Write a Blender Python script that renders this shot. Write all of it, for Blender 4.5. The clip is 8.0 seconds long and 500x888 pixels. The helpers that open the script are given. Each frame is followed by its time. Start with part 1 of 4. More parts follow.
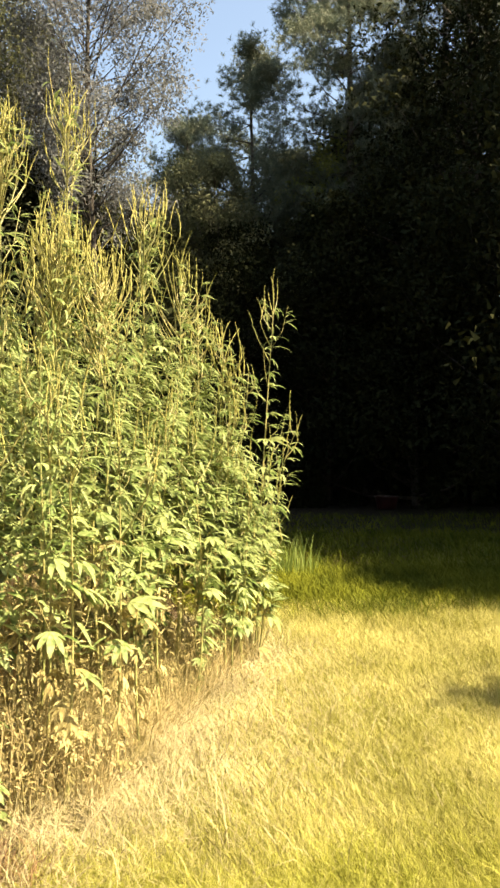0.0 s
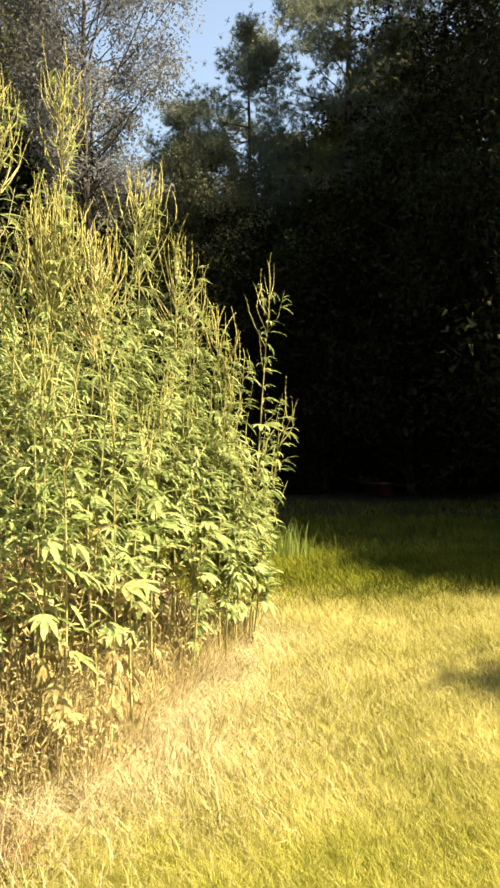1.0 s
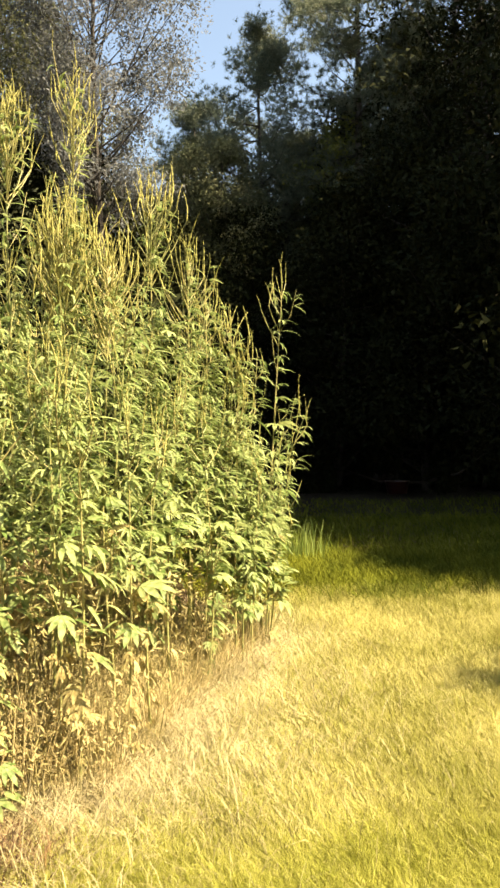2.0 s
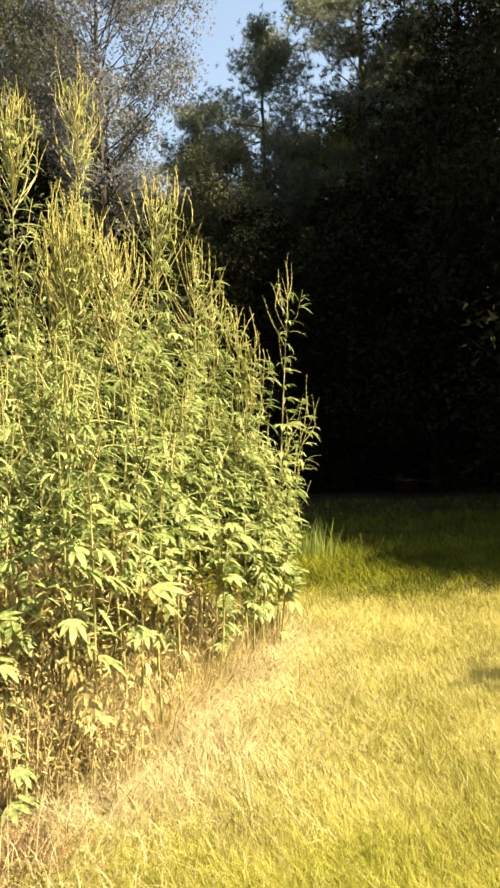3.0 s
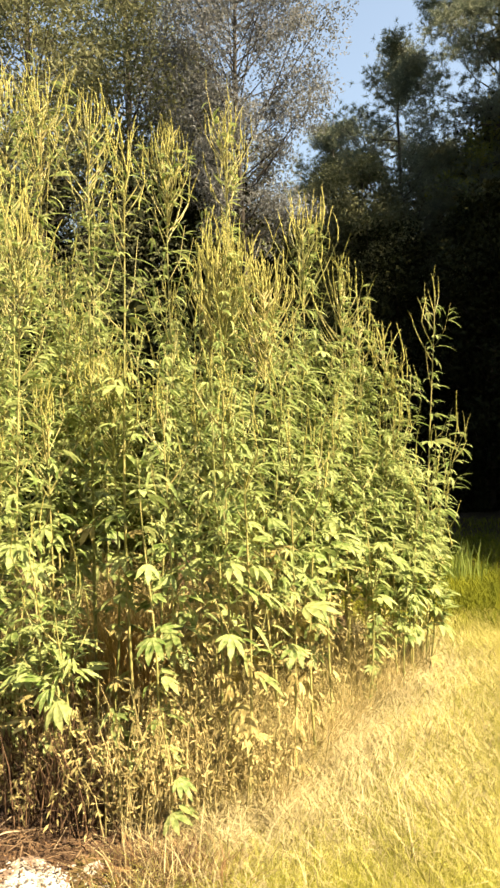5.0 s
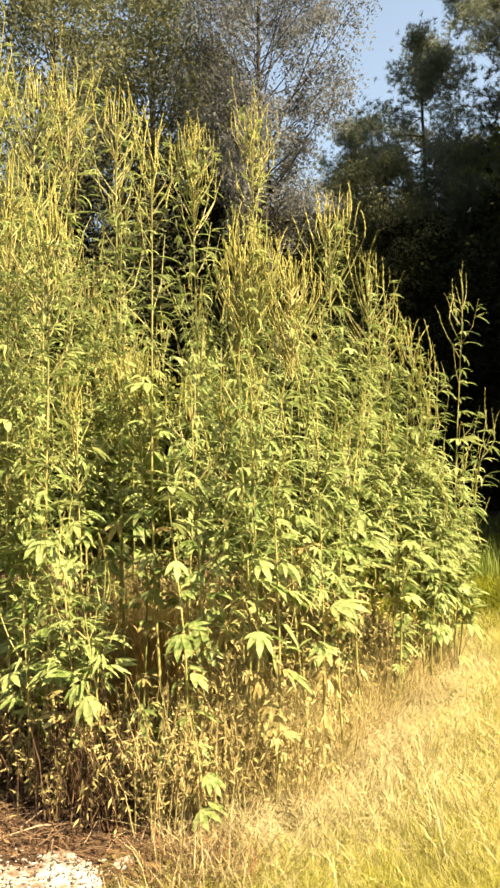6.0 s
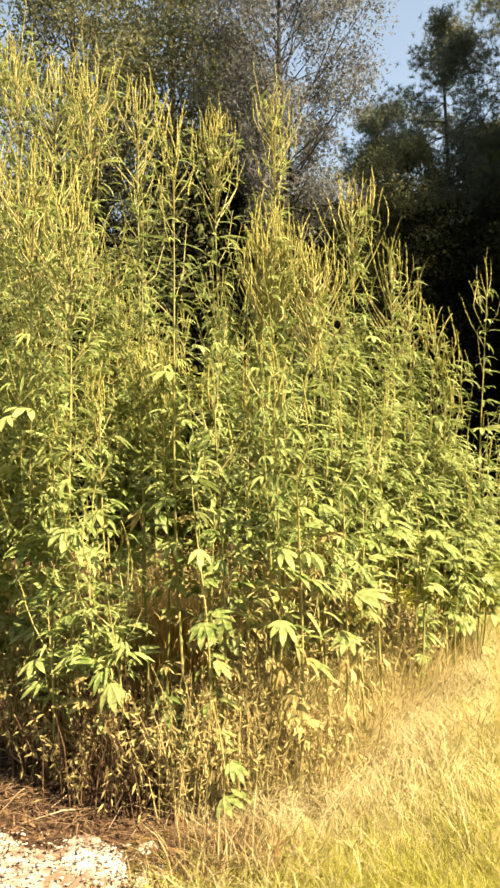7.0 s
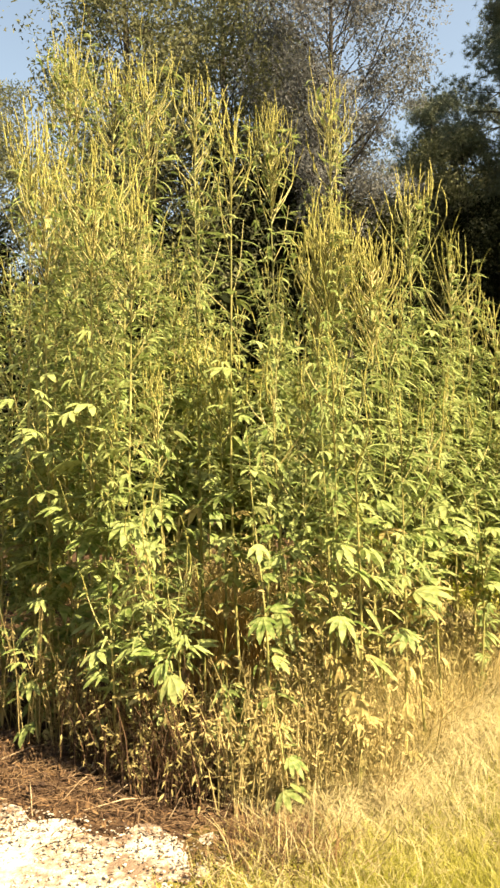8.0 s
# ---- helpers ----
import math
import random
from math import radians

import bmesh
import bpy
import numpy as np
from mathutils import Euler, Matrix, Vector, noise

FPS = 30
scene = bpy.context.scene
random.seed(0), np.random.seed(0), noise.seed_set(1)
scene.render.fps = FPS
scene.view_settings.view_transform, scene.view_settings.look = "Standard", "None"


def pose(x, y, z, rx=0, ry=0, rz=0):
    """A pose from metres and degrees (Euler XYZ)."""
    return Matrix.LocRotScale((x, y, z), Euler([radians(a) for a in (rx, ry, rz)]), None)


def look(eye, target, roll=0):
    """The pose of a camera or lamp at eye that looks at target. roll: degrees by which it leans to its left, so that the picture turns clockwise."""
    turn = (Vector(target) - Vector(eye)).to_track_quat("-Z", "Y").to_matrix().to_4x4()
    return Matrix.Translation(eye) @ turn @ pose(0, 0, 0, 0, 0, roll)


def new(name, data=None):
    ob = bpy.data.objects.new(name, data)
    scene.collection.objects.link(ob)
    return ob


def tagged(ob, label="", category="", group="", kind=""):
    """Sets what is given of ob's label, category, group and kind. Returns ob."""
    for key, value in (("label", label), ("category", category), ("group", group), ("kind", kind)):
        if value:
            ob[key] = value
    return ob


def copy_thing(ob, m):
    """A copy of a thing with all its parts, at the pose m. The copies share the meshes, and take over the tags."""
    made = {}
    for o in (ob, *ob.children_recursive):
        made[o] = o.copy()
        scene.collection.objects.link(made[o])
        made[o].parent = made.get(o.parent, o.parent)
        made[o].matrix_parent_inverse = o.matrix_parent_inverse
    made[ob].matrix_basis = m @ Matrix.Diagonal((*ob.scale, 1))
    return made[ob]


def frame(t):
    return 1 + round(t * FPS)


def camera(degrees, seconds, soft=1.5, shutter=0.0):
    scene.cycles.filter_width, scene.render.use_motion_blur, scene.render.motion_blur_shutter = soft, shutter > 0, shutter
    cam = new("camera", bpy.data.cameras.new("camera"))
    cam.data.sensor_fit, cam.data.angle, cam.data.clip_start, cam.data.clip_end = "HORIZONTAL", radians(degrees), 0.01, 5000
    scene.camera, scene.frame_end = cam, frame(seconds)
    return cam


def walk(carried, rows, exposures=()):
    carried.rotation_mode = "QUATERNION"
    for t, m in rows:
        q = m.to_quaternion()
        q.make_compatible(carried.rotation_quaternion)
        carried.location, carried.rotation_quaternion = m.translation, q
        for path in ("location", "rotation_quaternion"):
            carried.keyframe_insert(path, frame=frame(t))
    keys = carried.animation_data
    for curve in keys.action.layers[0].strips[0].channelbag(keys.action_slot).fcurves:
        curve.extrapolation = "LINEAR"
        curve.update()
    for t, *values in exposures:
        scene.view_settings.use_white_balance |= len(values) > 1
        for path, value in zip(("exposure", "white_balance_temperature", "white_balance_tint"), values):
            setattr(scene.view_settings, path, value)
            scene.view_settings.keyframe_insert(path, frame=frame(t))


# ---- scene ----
cam = camera(38.0, 8.0, soft=2.7)
PATH = [
    (0, (0.043, -0.092, 1.609), (0.037, 1.907, 1.638), -0.1),
    (0.5, (0.062, -0.089, 1.598), (0.067, 1.911, 1.599), -0.3),
    (1, (0.048, -0.08, 1.594), (0.053, 1.92, 1.587), 0.2),
    (1.5, (0.046, -0.079, 1.595), (0.031, 1.921, 1.587), 0.0),
    (1.7, (0.046, -0.079, 1.595), (0.0232, 1.921, 1.584), -0.2),
    (2.8, (0.053, -0.086, 1.598), (0.001, 1.913, 1.600), -1.3),
    (3, (0.053, -0.086, 1.598), (-0.005, 1.913, 1.592), -1.4),
    (3.5, (0.041, -0.08, 1.599), (-0.088, 1.916, 1.6), -2.1),
    (4, (0.01, -0.078, 1.6), (-0.24, 1.906, 1.607), -1.7),
    (4.5, (-0.025, -0.081, 1.604), (-0.367, 1.889, 1.631), -1.5),
    (5, (-0.048, -0.088, 1.608), (-0.466, 1.867, 1.657), -1.4),
    (5.2, (-0.052, -0.088, 1.608), (-0.488, 1.863, 1.649), -1.4),
    (6.3, (-0.086, -0.087, 1.604), (-0.5905, 1.847, 1.649), -1.3),
    (6.5, (-0.09, -0.087, 1.604), (-0.614, 1.842, 1.636), -1.3),
    (7, (-0.097, -0.077, 1.597), (-0.628, 1.851, 1.616), -1.3),
    (7.5, (-0.11, -0.084, 1.596), (-0.663, 1.838, 1.613), -0.8),
    (8, (-0.137, -0.092, 1.589), (-0.798, 1.795, 1.603), -1.2),
]
walk(cam, [(t, look(eye, target, roll)) for t, eye, target, roll in PATH], exposures=[(0, 2.24, 8150, 7.5), (3.5, 2.22, 8400, 7.5), (6.5, 2.14, 8950, 7.5), (8, 2.09, 9250, 7.0)])

# ---- world, sun, exposure ----
SUN = Vector((0.86, -0.20, 0.98)).normalized()          # towards the sun, over the lawn's open side
world = bpy.data.worlds.new("sky")
scene.world = world
world.use_nodes = True
wn = world.node_tree.nodes
wl = world.node_tree.links
sky = wn.new("ShaderNodeTexSky")
sky.sky_type = 'NISHITA'
sky.sun_disc = False
sky.dust_density = 1.4
sky.sun_elevation = math.asin(SUN.z)
sky.sun_rotation = math.atan2(SUN.x, SUN.y)
wn["Background"].inputs["Strength"].default_value = 0.08
wl.new(sky.outputs["Color"], wn["Background"].inputs["Color"])

sun_data = bpy.data.lights.new("sun", 'SUN')
sun_data.energy = 5.0
sun_data.angle = radians(0.55)
sun_data.color = (1.0, 0.91, 0.74)
sun = new("sun", sun_data)
sun.matrix_world = look(SUN * 60, (0, 0, 0))

rng = np.random.default_rng(7)


# ---- materials ----
def mat(name, c1, c2, rough=0.6, scale=30.0, bump=0.0, bump_scale=80.0, rand=None, translucent=0.0,
        spread=0.35, trans_col=None, spec=0.4):
    """Two colours mixed by noise, shifted per piece (rand: 'object' or 'island'), with fine relief and light shining through."""
    m = bpy.data.materials.new(name)
    m.use_nodes = True
    nt = m.node_tree
    n, l = nt.nodes, nt.links
    b = n["Principled BSDF"]
    b.inputs["Roughness"].default_value = rough
    b.inputs["Specular IOR Level"].default_value = spec
    co = n.new("ShaderNodeTexCoord")
    tex = n.new("ShaderNodeTexNoise")
    tex.inputs["Scale"].default_value = scale
    tex.inputs["Detail"].default_value = 5
    l.new(co.outputs["Object"], tex.inputs["Vector"])
    ramp = n.new("ShaderNodeMapRange")
    ramp.inputs["From Min"].default_value = 0.3
    ramp.inputs["From Max"].default_value = 0.7
    l.new(tex.outputs["Fac"], ramp.inputs["Value"])
    mix = n.new("ShaderNodeMix")
    mix.data_type = 'RGBA'
    mix.inputs["A"].default_value = (*c1, 1)
    mix.inputs["B"].default_value = (*c2, 1)
    fac = ramp.outputs["Result"]
    if rand:
        if rand == 'object':
            src = n.new("ShaderNodeObjectInfo").outputs["Random"]
        else:
            src = n.new("ShaderNodeNewGeometry").outputs["Random Per Island"]
        add = n.new("ShaderNodeMath")
        add.operation = 'MULTIPLY_ADD'
        add.use_clamp = True
        add.inputs[1].default_value = spread * 2
        l.new(src, add.inputs[0])
        sub = n.new("ShaderNodeMath")
        sub.operation = 'SUBTRACT'
        sub.inputs[1].default_value = spread
        l.new(fac, sub.inputs[0])
        l.new(sub.outputs[0], add.inputs[2])
        fac = add.outputs[0]
    l.new(fac, mix.inputs["Factor"])
    l.new(mix.outputs["Result"], b.inputs["Base Color"])
    if bump:
        bt = n.new("ShaderNodeTexNoise")
        bt.inputs["Scale"].default_value = bump_scale
        bt.inputs["Detail"].default_value = 6
        l.new(co.outputs["Object"], bt.inputs["Vector"])
        bp = n.new("ShaderNodeBump")
        bp.inputs["Strength"].default_value = bump
        bp.inputs["Distance"].default_value = 0.01
        l.new(bt.outputs["Fac"], bp.inputs["Height"])
        l.new(bp.outputs["Normal"], b.inputs["Normal"])
    if translucent:
        tr = n.new("ShaderNodeBsdfTranslucent")
        if trans_col:
            tr.inputs["Color"].default_value = (*trans_col, 1)
        else:
            l.new(mix.outputs["Result"], tr.inputs["Color"])
        ms = n.new("ShaderNodeMixShader")
        ms.inputs["Fac"].default_value = translucent
        l.new(b.outputs[0], ms.inputs[1])
        l.new(tr.outputs[0], ms.inputs[2])
        l.new(ms.outputs[0], n["Material Output"].inputs["Surface"])
    return m


M_LEAF = mat("ragweed_leaf", (0.10, 0.155, 0.04), (0.35, 0.39, 0.165), 0.5, 25, 0.25, 120, 'object', 0.38, 0.35, spec=0.2)
M_LEAF_FAR = mat("ragweed_leaf_joined", (0.10, 0.155, 0.04), (0.35, 0.39, 0.165), 0.5, 25, 0.0, 120, 'island', 0.38, 0.35, spec=0.2)
M_SPIKE = mat("flower_spike", (0.20, 0.20, 0.05), (0.38, 0.345, 0.115), 0.85, 60, 0.3, 200, 'object', 0.15)
M_STEM = mat("stem", (0.16, 0.175, 0.055), (0.35, 0.30, 0.125), 0.5, 9, 0.2, 90, 'object', 0.0)
M_WITHERED = mat("withered_leaf", (0.20, 0.15, 0.05), (0.40, 0.34, 0.15), 0.8, 30, 0.3, 120, 'object', 0.2)
M_GRASS = mat("grass", (0.165, 0.165, 0.022), (0.475, 0.425, 0.155), 0.6, 0.9, 0, 1, 'island', 0.25, 0.42, spec=0.15)
M_GREEN = mat("fresh_grass", (0.16, 0.17, 0.018), (0.45, 0.42, 0.10), 0.6, 0.9, 0, 1, 'island', 0.25, 0.42, spec=0.15)
M_BLEACHED = mat("bleached_grass", (0.29, 0.25, 0.085), (0.57, 0.505, 0.24), 0.65, 2, 0, 1, 'island', 0.15, 0.4, spec=0.2)
M_STRAW = mat("straw", (0.225, 0.183, 0.095), (0.475, 0.405, 0.225), 0.7, 3, 0, 1, 'island', 0.15, 0.4)
# greener far grass, its colour also darkened to deepen the shade there
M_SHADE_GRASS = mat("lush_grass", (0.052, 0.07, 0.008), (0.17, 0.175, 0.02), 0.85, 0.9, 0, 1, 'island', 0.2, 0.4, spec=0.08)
M_TUFT = mat("tall_green_grass", (0.13, 0.19, 0.04), (0.26, 0.31, 0.08), 0.5, 5, 0, 1, 'island', 0.25)
M_UNDER = mat("undergrowth", (0.20, 0.17, 0.065), (0.48, 0.375, 0.185), 0.85, 2.5, 0, 1, 'island', 0.2, 0.5)
M_DRYLEAF = mat("dry_leaf", (0.17, 0.145, 0.052), (0.42, 0.345, 0.16), 0.85, 2.5, 0, 1, 'island', 0.2, 0.5)
# forest leaves set near black: the wood's shade is put into the colour
M_FOREST_SHADE = mat("forest_shade_leaf", (0.011, 0.015, 0.006), (0.030, 0.031, 0.011), 0.85, 0.6, 0, 1, 'island', 0.1, 0.4, spec=0.05)
# grey-blue tint puts the bright haze before this tree into its leaves
M_HAZE_LEAF = mat("haze_grey_leaf", (0.07, 0.077, 0.076), (0.225, 0.23, 0.232), 0.8, 0.7, 0, 1, 'island', 0.4, 0.3, spec=0.1)
M_OLIVE = mat("olive_tree_leaf", (0.07, 0.085, 0.04), (0.205, 0.20, 0.115), 0.8, 0.7, 0, 1, 'island', 0.35, 0.3, spec=0.1)
M_THICKET = mat("thicket_leaf", (0.10, 0.125, 0.03), (0.27, 0.27, 0.08), 0.7, 1.2, 0, 1, 'island', 0.3, 0.35, spec=0.15)
M_PINE = mat("pine_needle", (0.065, 0.09, 0.06), (0.19, 0.205, 0.135), 0.6, 1.5, 0, 1, 'island', 0.3, 0.4)
M_DEAD = mat("dead_weed", (0.30, 0.17, 0.06), (0.58, 0.40, 0.15), 0.85, 4, 0, 1, 'island', 0.15, 0.4)
M_BARK = mat("bark", (0.03, 0.024, 0.019), (0.085, 0.07, 0.056), 0.9, 4, 0.8, 14, 5)
M_STONE = mat("white_limestone", (0.32, 0.28, 0.24), (0.55, 0.51, 0.46), 0.85, 20, 0.5, 60, 'object')
M_TWIG = mat("dead_twig", (0.2, 0.14, 0.09), (0.42, 0.33, 0.22), 0.8, 12, 0.3, 60, 'object')
# red lowered far so that the wood's shade is in the colour
M_RED = mat("shade_dark_red", (0.022, 0.004, 0.0035), (0.04, 0.007, 0.006), 0.35, 8, 0.1, 30)
M_GLINT = mat("glint_steel", (0.10, 0.07, 0.06), (0.2, 0.17, 0.15), 0.3, 20, 0.1, 60)


def ground_material():
    m = bpy.data.materials.new("meadow_ground")
    m.use_nodes = True
    n, l = m.node_tree.nodes, m.node_tree.links
    b = n["Principled BSDF"]
    b.inputs["Roughness"].default_value = 0.9
    b.inputs["Specular IOR Level"].default_value = 0.15
    geo = n.new("ShaderNodeNewGeometry")

    def noise_tex(scale, detail=6):
        t = n.new("ShaderNodeTexNoise")
        t.inputs["Scale"].default_value = scale
        t.inputs["Detail"].default_value = detail
        l.new(geo.outputs["Position"], t.inputs["Vector"])
        return t.outputs["Fac"]

    def blend(fac, a, bcol):
        x = n.new("ShaderNodeMix")
        x.data_type = 'RGBA'
        l.new(fac, x.inputs["Factor"])
        for s, c in (("A", a), ("B", bcol)):
            if isinstance(c, tuple):
                x.inputs[s].default_value = (*c, 1)
            else:
                l.new(c, x.inputs[s])
        return x.outputs["Result"]

    def step(v, lo, hi):
        r = n.new("ShaderNodeMapRange")
        r.inputs["From Min"].default_value = lo
        r.inputs["From Max"].default_value = hi
        l.new(v, r.inputs["Value"])
        return r.outputs["Result"]

    sod = blend(step(noise_tex(30), 0.35, 0.65), (0.10, 0.088, 0.022), (0.22, 0.18, 0.055))
    sod = blend(step(noise_tex(1.3), 0.4, 0.65), sod, (0.15, 0.135, 0.032))
    # earth darkened so that the shade beneath the weeds is in its colour
    earth = blend(step(noise_tex(22), 0.35, 0.7), (0.03, 0.016, 0.01), (0.105, 0.062, 0.036))
    # bare earth and litter under the stand: left of the line that its edge follows
    sep = n.new("ShaderNodeSeparateXYZ")
    l.new(geo.outputs["Position"], sep.inputs[0])
    edge = n.new("ShaderNodeMath")
    edge.operation = 'MULTIPLY_ADD'
    edge.inputs[1].default_value = 0.45
    l.new(sep.outputs["Y"], edge.inputs[0])
    neg = n.new("ShaderNodeMath")
    neg.operation = 'MULTIPLY'
    neg.inputs[1].default_value = -1
    l.new(sep.outputs["X"], neg.inputs[0])
    l.new(neg.outputs[0], edge.inputs[2])
    wob = n.new("ShaderNodeMath")
    wob.operation = 'MULTIPLY_ADD'
    wob.inputs[1].default_value = 0.8
    l.new(noise_tex(2.5), wob.inputs[0])
    l.new(edge.outputs[0], wob.inputs[2])
    col = blend(step(wob.outputs[0], 2.75, 3.0), sod, earth)
    # forest floor painted near black to stand for the wood's deepening shade
    wood_shade = n.new("ShaderNodeMath")
    wood_shade.operation = 'MULTIPLY_ADD'
    wood_shade.inputs[1].default_value = 3.0
    l.new(noise_tex(0.8), wood_shade.inputs[0])
    l.new(sep.outputs["Y"], wood_shade.inputs[2])
    col = blend(step(wood_shade.outputs[0], 13.0, 17.0), col, (0.022, 0.016, 0.009))
    l.new(col, b.inputs["Base Color"])
    bp = n.new("ShaderNodeBump")
    bp.inputs["Strength"].default_value = 0.9
    bp.inputs["Distance"].default_value = 0.03
    l.new(noise_tex(45), bp.inputs["Height"])
    l.new(bp.outputs["Normal"], b.inputs["Normal"])
    return m


def gravel_material():
    m = bpy.data.materials.new("crushed_limestone")
    m.use_nodes = True
    n, l = m.node_tree.nodes, m.node_tree.links
    b = n["Principled BSDF"]
    b.inputs["Roughness"].default_value = 0.9
    co = n.new("ShaderNodeNewGeometry")
    v = n.new("ShaderNodeTexVoronoi")
    v.inputs["Scale"].default_value = 45
    l.new(co.outputs["Position"], v.inputs["Vector"])
    nz = n.new("ShaderNodeTexNoise")
    nz.inputs["Scale"].default_value = 3.2
    nz.inputs["Detail"].default_value = 7
    l.new(co.outputs["Position"], nz.inputs["Vector"])
    fine = n.new("ShaderNodeTexNoise")
    fine.inputs["Scale"].default_value = 26
    fine.inputs["Detail"].default_value = 8
    l.new(co.outputs["Position"], fine.inputs["Vector"])
    mixed = n.new("ShaderNodeMix")
    mixed.inputs["Factor"].default_value = 0.42
    l.new(nz.outputs["Fac"], mixed.inputs["A"])
    l.new(fine.outputs["Fac"], mixed.inputs["B"])
    r = n.new("ShaderNodeValToRGB")
    r.color_ramp.elements[0].position = 0.43
    r.color_ramp.elements[0].color = (0.15, 0.10, 0.072, 1)
    mid = r.color_ramp.elements.new(0.50)
    mid.color = (0.30, 0.25, 0.205, 1)
    r.color_ramp.elements[-1].position = 0.585
    r.color_ramp.elements[-1].color = (0.46, 0.425, 0.385, 1)
    l.new(mixed.outputs["Result"], r.inputs["Fac"])
    l.new(r.outputs["Color"], b.inputs["Base Color"])
    bp = n.new("ShaderNodeBump")
    bp.inputs["Strength"].default_value = 0.8
    bp.inputs["Distance"].default_value = 0.015
    rough = n.new("ShaderNodeTexNoise")
    rough.inputs["Scale"].default_value = 70
    rough.inputs["Detail"].default_value = 8
    l.new(co.outputs["Position"], rough.inputs["Vector"])
    both = n.new("ShaderNodeMath")
    both.operation = 'MULTIPLY_ADD'
    both.inputs[1].default_value = 0.15
    l.new(v.outputs["Distance"], both.inputs[0])
    l.new(rough.outputs["Fac"], both.inputs[2])
    l.new(both.outputs[0], bp.inputs["Height"])
    l.new(bp.outputs["Normal"], b.inputs["Normal"])
    return m


M_GROUND = ground_material()
M_GRAVEL = gravel_material()


# ---- mesh helpers ----
def mesh_np(name, verts, quads=None, tris=None, material=None, smooth=False):
    me = bpy.data.meshes.new(name)
    verts = np.asarray(verts, dtype=np.float32)
    q = np.zeros((0, 4), np.int32) if quads is None else np.asarray(quads, np.int32).reshape(-1, 4)
    t = np.zeros((0, 3), np.int32) if tris is None else np.asarray(tris, np.int32).reshape(-1, 3)
    me.vertices.add(len(verts))
    me.vertices.foreach_set("co", verts.ravel())
    loops = np.concatenate([q.ravel(), t.ravel()]).astype(np.int32)
    me.loops.add(len(loops))
    me.loops.foreach_set("vertex_index", loops)
    me.polygons.add(len(q) + len(t))
    starts = np.concatenate([np.arange(len(q)) * 4, len(q) * 4 + np.arange(len(t)) * 3]).astype(np.int32)
    me.polygons.foreach_set("loop_start", starts)
    if smooth:
        me.polygons.foreach_set("use_smooth", np.ones(len(q) + len(t), dtype=bool))
    me.update(calc_edges=True)
    if material:
        me.materials.append(material)
    return me


def part(name, me, parent=None, label="", m=None):
    ob = new(name, me)
    if parent:
        ob.parent = parent
    if m is not None:
        ob.matrix_basis = m
    if label:
        tagged(ob, label)
    return ob


def tube(points, radii, sides=6):
    """Vertices and quads of a tapered tube along points, closed at the end by its narrowing."""
    pts = np.asarray(points, float)
    d = np.gradient(pts, axis=0)
    d /= np.linalg.norm(d, axis=1)[:, None] + 1e-9
    ref = np.where(np.abs(d[:, 2:3]) > 0.9, np.array([[1.0, 0, 0]]), np.array([[0, 0, 1.0]]))
    u = np.cross(d, ref)
    u /= np.linalg.norm(u, axis=1)[:, None] + 1e-9
    w = np.cross(d, u)
    a = np.arange(sides) * 2 * np.pi / sides
    r = np.asarray(radii, float)[:, None, None]
    v = pts[:, None, :] + r * (np.cos(a)[None, :, None] * u[:, None, :] + np.sin(a)[None, :, None] * w[:, None, :])
    n = len(pts)
    i = np.arange(n - 1)[:, None] * sides
    j = np.arange(sides)[None, :]
    k = (j + 1) % sides
    q = np.stack([i + j, i + k, i + sides + k, i + sides + j], -1).reshape(-1, 4)
    return v.reshape(-1, 3), q


def join(pieces):
    vs, qs, off = [], [], 0
    for v, q in pieces:
        vs.append(v)
        qs.append(q + off)
        off += len(v)
    return np.concatenate(vs), np.concatenate(qs)


def blades(base, height, lean, width):
    """Bent, tapering grass blades: five vertices each."""
    n = len(base)
    a = rng.uniform(0, 2 * np.pi, n)
    face = np.stack([np.cos(a), np.sin(a), np.zeros(n)], 1) * width[:, None] / 2
    up = np.array([0, 0, 1.0])
    mid = base + up * (height * 0.6)[:, None] + lean * 0.35
    tip = base + up * (height * 0.95)[:, None] + lean
    v = np.stack([base - face, base + face, mid - face * 0.75, mid + face * 0.75, tip], 1).reshape(-1, 3)
    o = np.arange(n)[:, None] * 5
    return v, o + np.array([[0, 1, 3, 2]]), o + np.array([[2, 3, 4]])


def leaf_cards(centres, size, up_bias=0.3, aspect=0.5, tri=False):
    """Small bent leaves, one diamond each, turned every way."""
    n = len(centres)
    d = rng.normal(size=(n, 3))
    d[:, 2] -= 0.4
    d /= np.linalg.norm(d, axis=1)[:, None]
    nrm = rng.normal(size=(n, 3))
    nrm[:, 2] += up_bias * 3
    s = np.cross(d, nrm)
    s /= np.linalg.norm(s, axis=1)[:, None] + 1e-9
    L = size[:, None]
    if tri:
        v = np.stack([centres + s * L * aspect * 0.6, centres - s * L * aspect * 0.6, centres + d * L], 1)
        return v.reshape(-1, 3), np.arange(n * 3).reshape(-1, 3)
    v = np.stack([centres, centres + d * L * 0.45 + s * L * aspect / 2, centres + d * L, centres + d * L * 0.45 - s * L * aspect / 2], 1)
    v[:, 2, 2] -= size * 0.12
    o = np.arange(n)[:, None] * 4
    return v.reshape(-1, 3), o + np.array([[0, 1, 2, 3]])


def ground_z(x, y):
    return 0.025 * np.sin(x * 1.7 + 0.6 * y) * np.cos(y * 1.1 - 0.4 * x) * np.exp(-((x ** 2 + y ** 2) / 900.0))


